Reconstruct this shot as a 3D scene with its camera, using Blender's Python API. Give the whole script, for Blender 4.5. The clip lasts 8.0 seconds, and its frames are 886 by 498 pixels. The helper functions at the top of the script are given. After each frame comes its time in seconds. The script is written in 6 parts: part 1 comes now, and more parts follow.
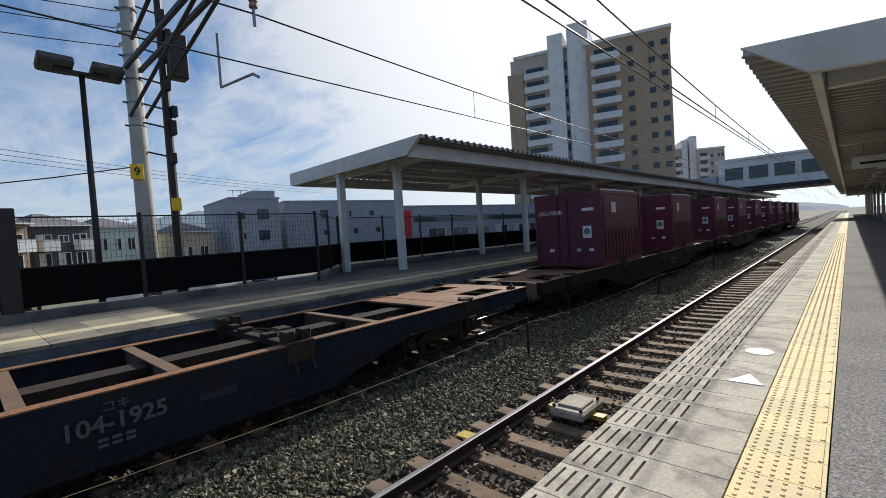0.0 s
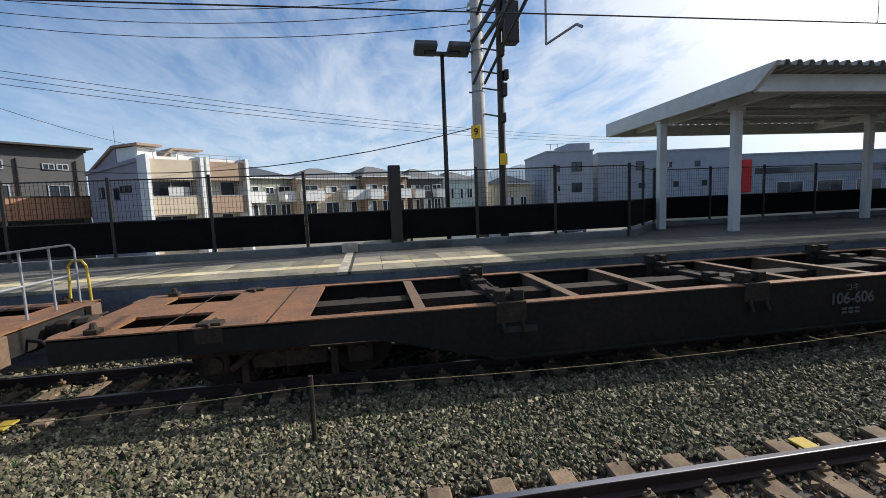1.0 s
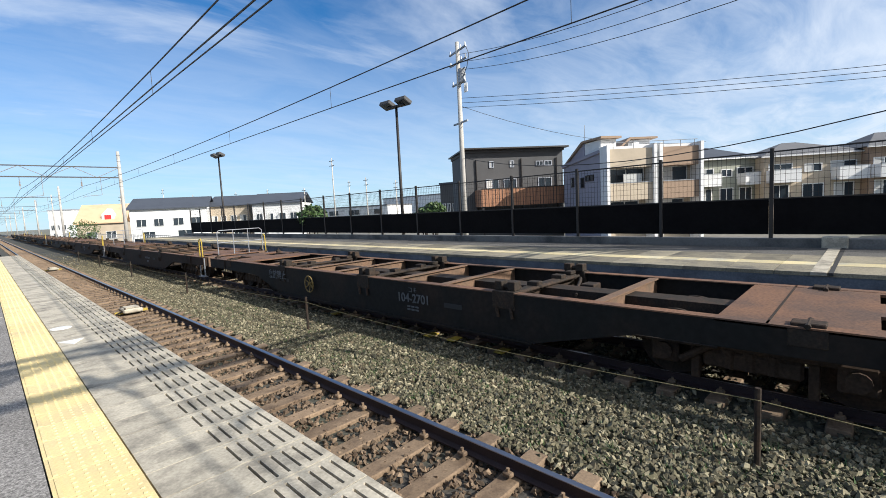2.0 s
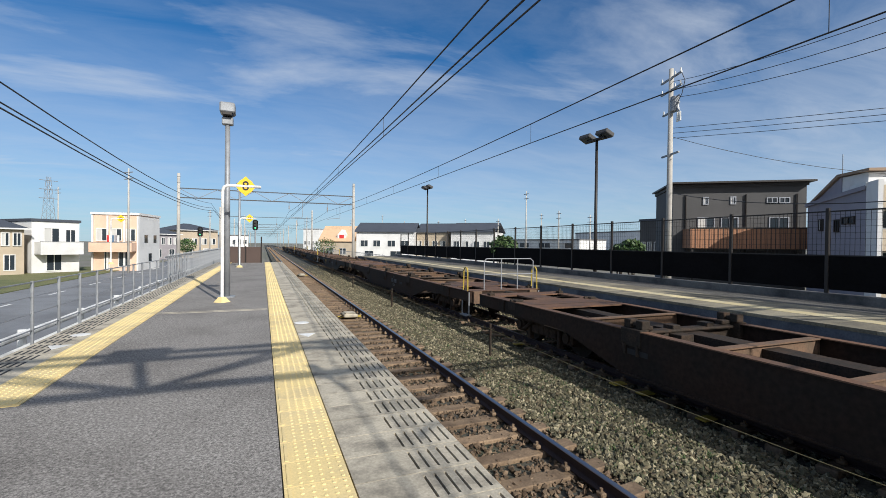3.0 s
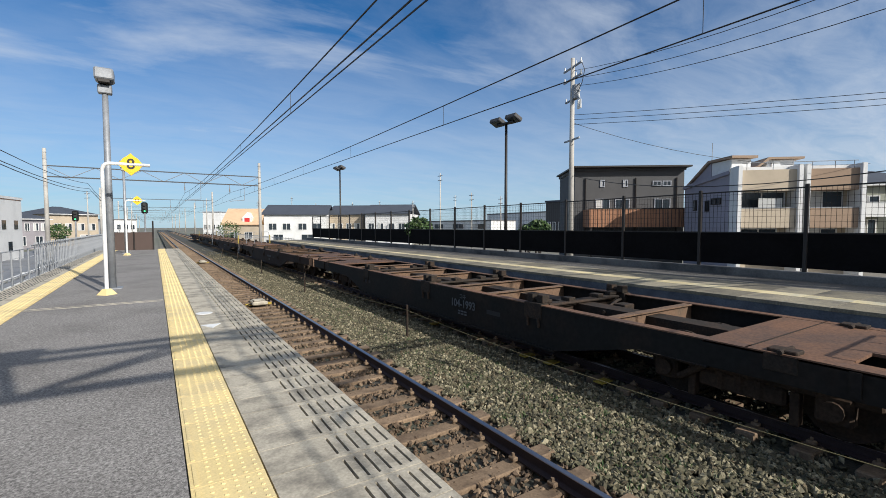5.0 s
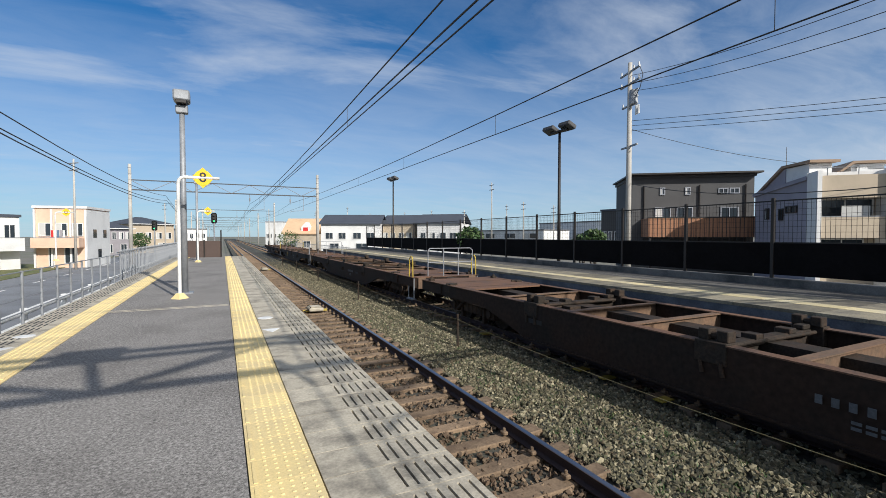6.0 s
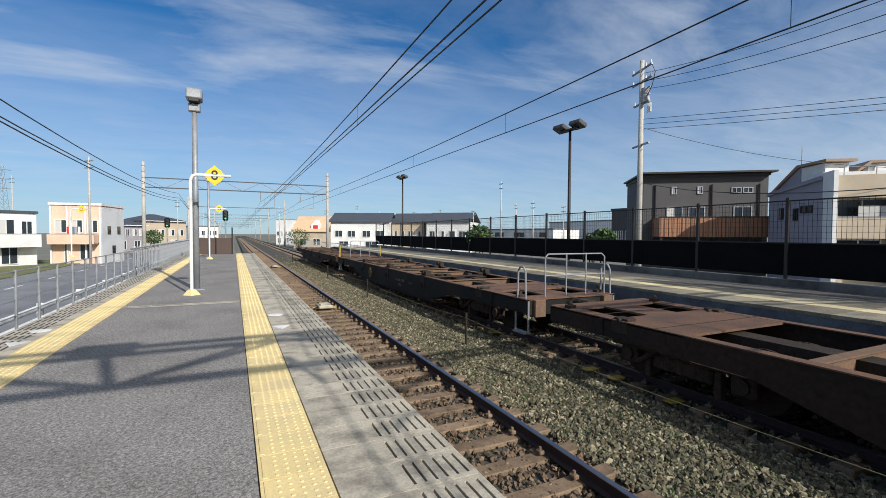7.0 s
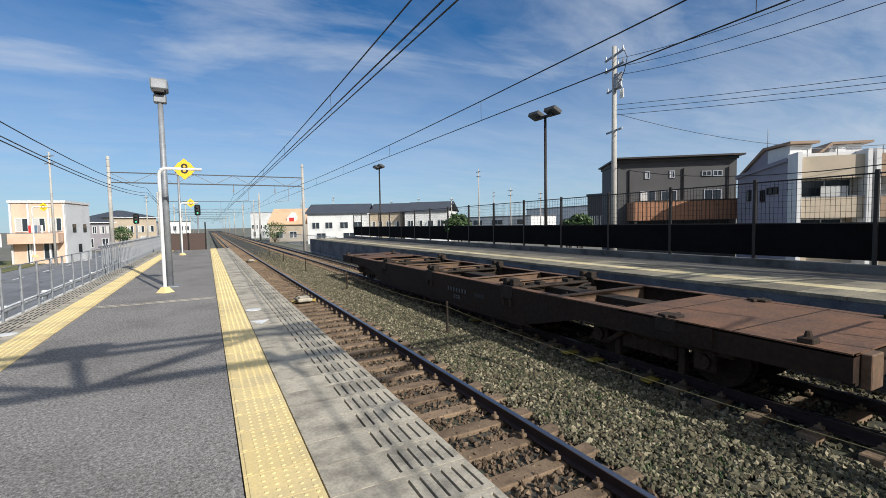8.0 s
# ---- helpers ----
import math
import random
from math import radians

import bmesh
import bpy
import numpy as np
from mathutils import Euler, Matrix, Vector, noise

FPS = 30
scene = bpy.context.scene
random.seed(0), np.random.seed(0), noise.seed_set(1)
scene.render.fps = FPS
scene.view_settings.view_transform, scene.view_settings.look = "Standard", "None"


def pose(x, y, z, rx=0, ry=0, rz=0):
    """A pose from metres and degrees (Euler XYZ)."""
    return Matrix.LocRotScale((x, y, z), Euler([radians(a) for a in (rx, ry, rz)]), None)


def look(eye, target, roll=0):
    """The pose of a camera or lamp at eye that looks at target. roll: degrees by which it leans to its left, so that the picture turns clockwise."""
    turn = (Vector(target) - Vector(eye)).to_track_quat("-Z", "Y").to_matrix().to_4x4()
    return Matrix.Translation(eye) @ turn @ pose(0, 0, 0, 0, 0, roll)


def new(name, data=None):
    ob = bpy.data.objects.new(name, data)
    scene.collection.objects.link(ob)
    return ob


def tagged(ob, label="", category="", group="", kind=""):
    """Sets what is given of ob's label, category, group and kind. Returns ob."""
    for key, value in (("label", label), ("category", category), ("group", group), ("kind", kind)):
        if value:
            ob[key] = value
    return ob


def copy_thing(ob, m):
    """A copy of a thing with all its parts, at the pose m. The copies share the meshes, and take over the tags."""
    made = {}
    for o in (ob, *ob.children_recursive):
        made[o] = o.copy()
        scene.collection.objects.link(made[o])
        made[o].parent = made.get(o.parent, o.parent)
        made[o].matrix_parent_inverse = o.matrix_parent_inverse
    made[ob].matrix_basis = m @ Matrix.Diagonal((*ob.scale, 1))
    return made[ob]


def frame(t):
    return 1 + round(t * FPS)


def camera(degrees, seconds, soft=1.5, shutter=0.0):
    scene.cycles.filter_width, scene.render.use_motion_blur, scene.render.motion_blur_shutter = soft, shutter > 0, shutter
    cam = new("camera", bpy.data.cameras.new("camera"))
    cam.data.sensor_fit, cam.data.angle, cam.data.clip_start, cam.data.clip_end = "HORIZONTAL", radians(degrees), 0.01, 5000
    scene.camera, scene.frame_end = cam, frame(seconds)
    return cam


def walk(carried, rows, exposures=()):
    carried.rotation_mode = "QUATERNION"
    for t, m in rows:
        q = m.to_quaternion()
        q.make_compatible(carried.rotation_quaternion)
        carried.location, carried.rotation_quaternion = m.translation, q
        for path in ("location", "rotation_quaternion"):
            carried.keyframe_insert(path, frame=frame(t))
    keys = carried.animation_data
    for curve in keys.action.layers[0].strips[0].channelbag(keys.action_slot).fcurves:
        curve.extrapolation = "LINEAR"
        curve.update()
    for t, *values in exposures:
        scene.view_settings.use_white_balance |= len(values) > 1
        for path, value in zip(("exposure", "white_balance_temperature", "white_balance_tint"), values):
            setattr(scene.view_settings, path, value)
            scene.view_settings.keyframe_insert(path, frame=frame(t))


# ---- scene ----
cam = camera(89.6, 8.0, soft=0.7)
EYE = 1.5


def aim(yaw, pitch, roll):
    return Matrix.Translation((0, 0, EYE)) @ pose(0, 0, 0, 0, 0, yaw) @ pose(0, 0, 0, 90 + pitch) @ pose(0, 0, 0, 0, 0, roll)


PATH = [
    (0.0, aim(42.44, -2.07, -3.76)),
    (0.2, aim(40.00, -1.71, -3.05)),
    (0.3, aim(38.80, -1.52, -2.70)),
    (0.4, aim(39.70, -1.43, -2.44)),
    (0.5, aim(43.55, -2.04, -2.41)),
    (0.6, aim(48.55, -2.35, -2.21)),
    (0.8, aim(63.04, -4.62, -2.27)),
    (1.0, aim(80.92, -5.98, -2.33)),
    (1.2, aim(95.65, -7.22, -2.90)),
    (1.5, aim(107.80, -7.42, -3.50)),
    (1.8, aim(122.53, -6.56, -3.12)),
    (2.0, aim(134.23, -5.25, -2.92)),
    (2.2, aim(145.91, -2.93, -2.01)),
    (2.7, aim(156.47, -0.91, 0.10)),
    (3.3, aim(158.59, -0.57, 0.82)),
    (3.5, aim(156.35, -1.59, 0.68)),
    (4.0, aim(138.43, -4.52, -1.54)),
    (4.5, aim(137.64, -3.59, -1.17)),
    (5.0, aim(147.16, -2.90, -0.09)),
    (5.2, aim(149.87, -2.73, 0.00)),
    (6.5, aim(154.23, -1.47, 0.15)),
    (7.0, aim(154.87, -1.89, 0.33)),
    (7.5, aim(155.25, -2.28, 0.11)),
    (8.0, aim(152.19, -3.30, -1.10)),
]
walk(cam, PATH, [(0.0, -0.03), (0.5, -0.09), (1.0, 0.26), (1.5, 0.55), (2.0, 0.46), (3.3, -0.05), (4.0, 0.03), (4.5, 0.07), (5.2, 0.03), (8.0, -0.01)])

# ---- daylight ----
SUN = Vector((-0.20, 0.82, 0.51)).normalized()
world = bpy.data.worlds.new("sky")
scene.world = world
world.use_nodes = True
wn, wl = world.node_tree.nodes, world.node_tree.links
wn.clear()
sky = wn.new("ShaderNodeTexSky")
sky.sky_type, sky.sun_disc = "NISHITA", False
sky.sun_elevation, sky.sun_rotation = math.asin(SUN.z), math.atan2(SUN.x, SUN.y)
sky.air_density, sky.dust_density, sky.ozone_density = 1.0, 0.15, 3.0
coord = wn.new("ShaderNodeTexCoord")
sep = wn.new("ShaderNodeSeparateXYZ")
wl.new(coord.outputs["Generated"], sep.inputs[0])
up = wn.new("ShaderNodeMath"); up.operation = "MAXIMUM"; up.inputs[1].default_value = 0.0
wl.new(sep.outputs["Z"], up.inputs[0])
lift = wn.new("ShaderNodeMath"); lift.operation = "ADD"; lift.inputs[1].default_value = 0.12
wl.new(up.outputs[0], lift.inputs[0])
flat = wn.new("ShaderNodeVectorMath"); flat.operation = "DIVIDE"
wl.new(coord.outputs["Generated"], flat.inputs[0])
comb = wn.new("ShaderNodeCombineXYZ")
for n in range(3):
    wl.new(lift.outputs[0], comb.inputs[n])
wl.new(comb.outputs[0], flat.inputs[1])
stretch = wn.new("ShaderNodeMapping")
stretch.inputs["Rotation"].default_value = (0, 0, radians(35))
stretch.inputs["Scale"].default_value = (0.55, 1.25, 0.0)
wl.new(flat.outputs[0], stretch.inputs[0])
wisp = wn.new("ShaderNodeTexNoise")
wisp.inputs["Scale"].default_value, wisp.inputs["Detail"].default_value = 1.15, 9
wisp.inputs["Roughness"].default_value, wisp.inputs["Distortion"].default_value = 0.58, 0.35
wl.new(stretch.outputs[0], wisp.inputs["Vector"])
veil = wn.new("ShaderNodeValToRGB")
veil.color_ramp.elements[0].position, veil.color_ramp.elements[1].position = 0.49, 0.80
wl.new(wisp.outputs["Fac"], veil.inputs[0])
haze = wn.new("ShaderNodeMapRange")
haze.inputs["From Min"].default_value, haze.inputs["From Max"].default_value = 0.0, 0.38
haze.inputs["To Min"].default_value, haze.inputs["To Max"].default_value = 0.74, 0.0
wl.new(up.outputs[0], haze.inputs["Value"])
toward = wn.new("ShaderNodeVectorMath"); toward.operation = "DOT_PRODUCT"
wl.new(coord.outputs["Generated"], toward.inputs[0])
toward.inputs[1].default_value = SUN
glare = wn.new("ShaderNodeMapRange"); glare.interpolation_type = "SMOOTHSTEP"
glare.inputs["From Min"].default_value, glare.inputs["From Max"].default_value = 0.62, 0.95
wl.new(toward.outputs["Value"], glare.inputs["Value"])
# thin streaky cirrus, denser on the sun's side
streak = wn.new("ShaderNodeTexNoise")
streak.inputs["Scale"].default_value, streak.inputs["Detail"].default_value = 2.6, 10
streak.inputs["Roughness"].default_value, streak.inputs["Distortion"].default_value = 0.62, 0.6
wl.new(stretch.outputs[0], streak.inputs["Vector"])
thin = wn.new("ShaderNodeMapRange")
thin.inputs["From Min"].default_value, thin.inputs["From Max"].default_value = 0.36, 0.70
thin.inputs["To Min"].default_value, thin.inputs["To Max"].default_value = 0.30, 1.7
wl.new(streak.outputs["Fac"], thin.inputs["Value"])
sunside = wn.new("ShaderNodeMapRange"); sunside.interpolation_type = "SMOOTHSTEP"
sunside.inputs["From Min"].default_value, sunside.inputs["From Max"].default_value = -0.45, 0.55
sunside.inputs["To Min"].default_value, sunside.inputs["To Max"].default_value = 0.10, 0.46
wl.new(toward.outputs["Value"], sunside.inputs["Value"])
cirrus = wn.new("ShaderNodeMath"); cirrus.operation = "MULTIPLY"
wl.new(thin.outputs[0], cirrus.inputs[0]); wl.new(sunside.outputs[0], cirrus.inputs[1])
bright = wn.new("ShaderNodeMath"); bright.operation = "ADD"
wl.new(glare.outputs[0], bright.inputs[0]); wl.new(cirrus.outputs[0], bright.inputs[1])
wide = wn.new("ShaderNodeMath"); wide.operation = "MAXIMUM"
wl.new(veil.outputs[0], wide.inputs[0]); wl.new(haze.outputs[0], wide.inputs[1])
cover = wn.new("ShaderNodeMath"); cover.operation = "ADD"; cover.use_clamp = True
wl.new(wide.outputs[0], cover.inputs[0]); wl.new(bright.outputs[0], cover.inputs[1])
deep = wn.new("ShaderNodeMix"); deep.data_type = "RGBA"; deep.blend_type = "MULTIPLY"
deep.inputs["Factor"].default_value, deep.inputs["B"].default_value = 1.0, (0.22, 1.02, 1.60, 1)
wl.new(sky.outputs[0], deep.inputs["A"])
amount = wn.new("ShaderNodeMath"); amount.operation = "MULTIPLY"; amount.inputs[1].default_value = 0.85
wl.new(cover.outputs[0], amount.inputs[0])
cloud = wn.new("ShaderNodeMix"); cloud.data_type = "RGBA"
tint = wn.new("ShaderNodeMix"); tint.data_type = "RGBA"
tint.inputs["A"].default_value, tint.inputs["B"].default_value = (10.2, 11.3, 12.9, 1), (20.0, 19.7, 19.0, 1)
wl.new(glare.outputs[0], tint.inputs["Factor"]); wl.new(tint.outputs["Result"], cloud.inputs["B"])
wl.new(amount.outputs[0], cloud.inputs["Factor"]); wl.new(deep.outputs["Result"], cloud.inputs["A"])
back = wn.new("ShaderNodeBackground"); back.inputs["Strength"].default_value = 0.060
wl.new(cloud.outputs["Result"], back.inputs["Color"])
wout = wn.new("ShaderNodeOutputWorld")
wl.new(back.outputs[0], wout.inputs["Surface"])

sun = new("sun", bpy.data.lights.new("sun", "SUN"))
sun.data.energy, sun.data.angle, sun.data.color = 5.0, radians(0.5), (1.0, 0.955, 0.885)
sun.matrix_world = look(SUN * 50, (0, 0, 0))


# ---- materials ----
def material(name, base, rough=0.7, metal=0.0, grain=40.0, vary=0.25, stain=None, stain_scale=1.5, stain_at=0.55, bump=0.15, per_piece=0.0, spec=0.5, speck=0.0, speck_scale=110.0):
    """A surface with fine grain, broad stains towards a second colour, and relief. per_piece: how much single pieces differ."""
    m = bpy.data.materials.new(name)
    m.use_nodes = True
    n, l = m.node_tree.nodes, m.node_tree.links
    b = n["Principled BSDF"]
    tc = n.new("ShaderNodeTexCoord")
    fine = n.new("ShaderNodeTexNoise")
    fine.inputs["Scale"].default_value, fine.inputs["Detail"].default_value = grain, 5
    broad = n.new("ShaderNodeTexNoise")
    broad.inputs["Scale"].default_value, broad.inputs["Detail"].default_value = stain_scale, 6
    broad.inputs["Roughness"].default_value = 0.62
    l.new(tc.outputs["Object"], fine.inputs["Vector"]); l.new(tc.outputs["Object"], broad.inputs["Vector"])
    if per_piece:
        info = n.new("ShaderNodeObjectInfo")
        shift = n.new("ShaderNodeVectorMath"); shift.operation = "ADD"
        wide = n.new("ShaderNodeVectorMath"); wide.operation = "SCALE"; wide.inputs["Scale"].default_value = 37.0
        l.new(info.outputs["Random"], wide.inputs[0]); l.new(wide.outputs[0], shift.inputs[1])
        l.new(tc.outputs["Object"], shift.inputs[0])
        l.new(shift.outputs[0], fine.inputs["Vector"]); l.new(shift.outputs[0], broad.inputs["Vector"])
    mix = n.new("ShaderNodeMix"); mix.data_type = "RGBA"
    mix.inputs["A"].default_value = (*base, 1)
    mix.inputs["B"].default_value = (*(stain or [c * 0.6 for c in base]), 1)
    ramp = n.new("ShaderNodeMapRange")
    ramp.inputs["From Min"].default_value, ramp.inputs["From Max"].default_value = stain_at - 0.1, stain_at + 0.12
    l.new(broad.outputs["Fac"], ramp.inputs["Value"]); l.new(ramp.outputs[0], mix.inputs["Factor"])
    tone = n.new("ShaderNodeMapRange")
    tone.inputs["From Min"].default_value, tone.inputs["From Max"].default_value = 0.25, 0.75
    tone.inputs["To Min"].default_value, tone.inputs["To Max"].default_value = 1 - vary, 1 + vary
    l.new(fine.outputs["Fac"], tone.inputs["Value"])
    mul = n.new("ShaderNodeVectorMath"); mul.operation = "SCALE"
    l.new(mix.outputs["Result"], mul.inputs[0]); l.new(tone.outputs[0], mul.inputs["Scale"])
    last = mul
    if speck:
        # single small stones of their own brightness
        cell = n.new("ShaderNodeTexVoronoi"); cell.inputs["Scale"].default_value = speck_scale
        l.new(tc.outputs["Object"], cell.inputs["Vector"])
        grey = n.new("ShaderNodeRGBToBW"); l.new(cell.outputs["Color"], grey.inputs[0])
        sr = n.new("ShaderNodeMapRange")
        sr.inputs["From Min"].default_value, sr.inputs["From Max"].default_value = 0.2, 0.8
        sr.inputs["To Min"].default_value, sr.inputs["To Max"].default_value = 1 - speck, 1 + speck
        l.new(grey.outputs[0], sr.inputs["Value"])
        last = n.new("ShaderNodeVectorMath"); last.operation = "SCALE"
        l.new(mul.outputs[0], last.inputs[0]); l.new(sr.outputs[0], last.inputs["Scale"])
        mul = last
    if per_piece:
        pr = n.new("ShaderNodeMapRange")
        pr.inputs["To Min"].default_value, pr.inputs["To Max"].default_value = 1 - per_piece, 1 + per_piece
        l.new(info.outputs["Random"], pr.inputs["Value"])
        last = n.new("ShaderNodeVectorMath"); last.operation = "SCALE"
        l.new(mul.outputs[0], last.inputs[0]); l.new(pr.outputs[0], last.inputs["Scale"])
    l.new(last.outputs[0], b.inputs["Base Color"])
    b.inputs["Roughness"].default_value, b.inputs["Metallic"].default_value = rough, metal
    b.inputs["Specular IOR Level"].default_value = spec
    if bump:
        bp = n.new("ShaderNodeBump")
        bp.inputs["Strength"].default_value, bp.inputs["Distance"].default_value = bump, 0.01
        l.new(fine.outputs["Fac"], bp.inputs["Height"]); l.new(bp.outputs[0], b.inputs["Normal"])
    return m


def stone_material(name, colours, rough=0.85):
    """Loose pieces, each with a colour of its own."""
    m = bpy.data.materials.new(name)
    m.use_nodes = True
    n, l = m.node_tree.nodes, m.node_tree.links
    b = n["Principled BSDF"]
    geo = n.new("ShaderNodeNewGeometry")
    ramp = n.new("ShaderNodeValToRGB")
    ramp.color_ramp.interpolation = "LINEAR"
    while len(ramp.color_ramp.elements) < len(colours):
        ramp.color_ramp.elements.new(0.5)
    for k, c in enumerate(colours):
        ramp.color_ramp.elements[k].position = k / (len(colours) - 1)
        ramp.color_ramp.elements[k].color = (*c, 1)
    l.new(geo.outputs["Random Per Island"], ramp.inputs[0])
    tc = n.new("ShaderNodeTexCoord")
    fine = n.new("ShaderNodeTexNoise"); fine.inputs["Scale"].default_value = 60
    l.new(tc.outputs["Object"], fine.inputs["Vector"])
    tone = n.new("ShaderNodeMapRange"); tone.inputs["To Min"].default_value, tone.inputs["To Max"].default_value = 0.6, 1.4
    l.new(fine.outputs["Fac"], tone.inputs["Value"])
    mul = n.new("ShaderNodeVectorMath"); mul.operation = "SCALE"
    l.new(ramp.outputs[0], mul.inputs[0]); l.new(tone.outputs[0], mul.inputs["Scale"])
    l.new(mul.outputs[0], b.inputs["Base Color"])
    b.inputs["Roughness"].default_value = rough
    return m


def plain(name, base, rough=0.5, metal=0.0, emit=0.0):
    m = bpy.data.materials.new(name)
    m.use_nodes = True
    b = m.node_tree.nodes["Principled BSDF"]
    b.inputs["Base Color"].default_value = (*base, 1)
    b.inputs["Roughness"].default_value, b.inputs["Metallic"].default_value = rough, metal
    if emit:
        b.inputs["Emission Color"].default_value, b.inputs["Emission Strength"].default_value = (*base, 1), emit
    return m


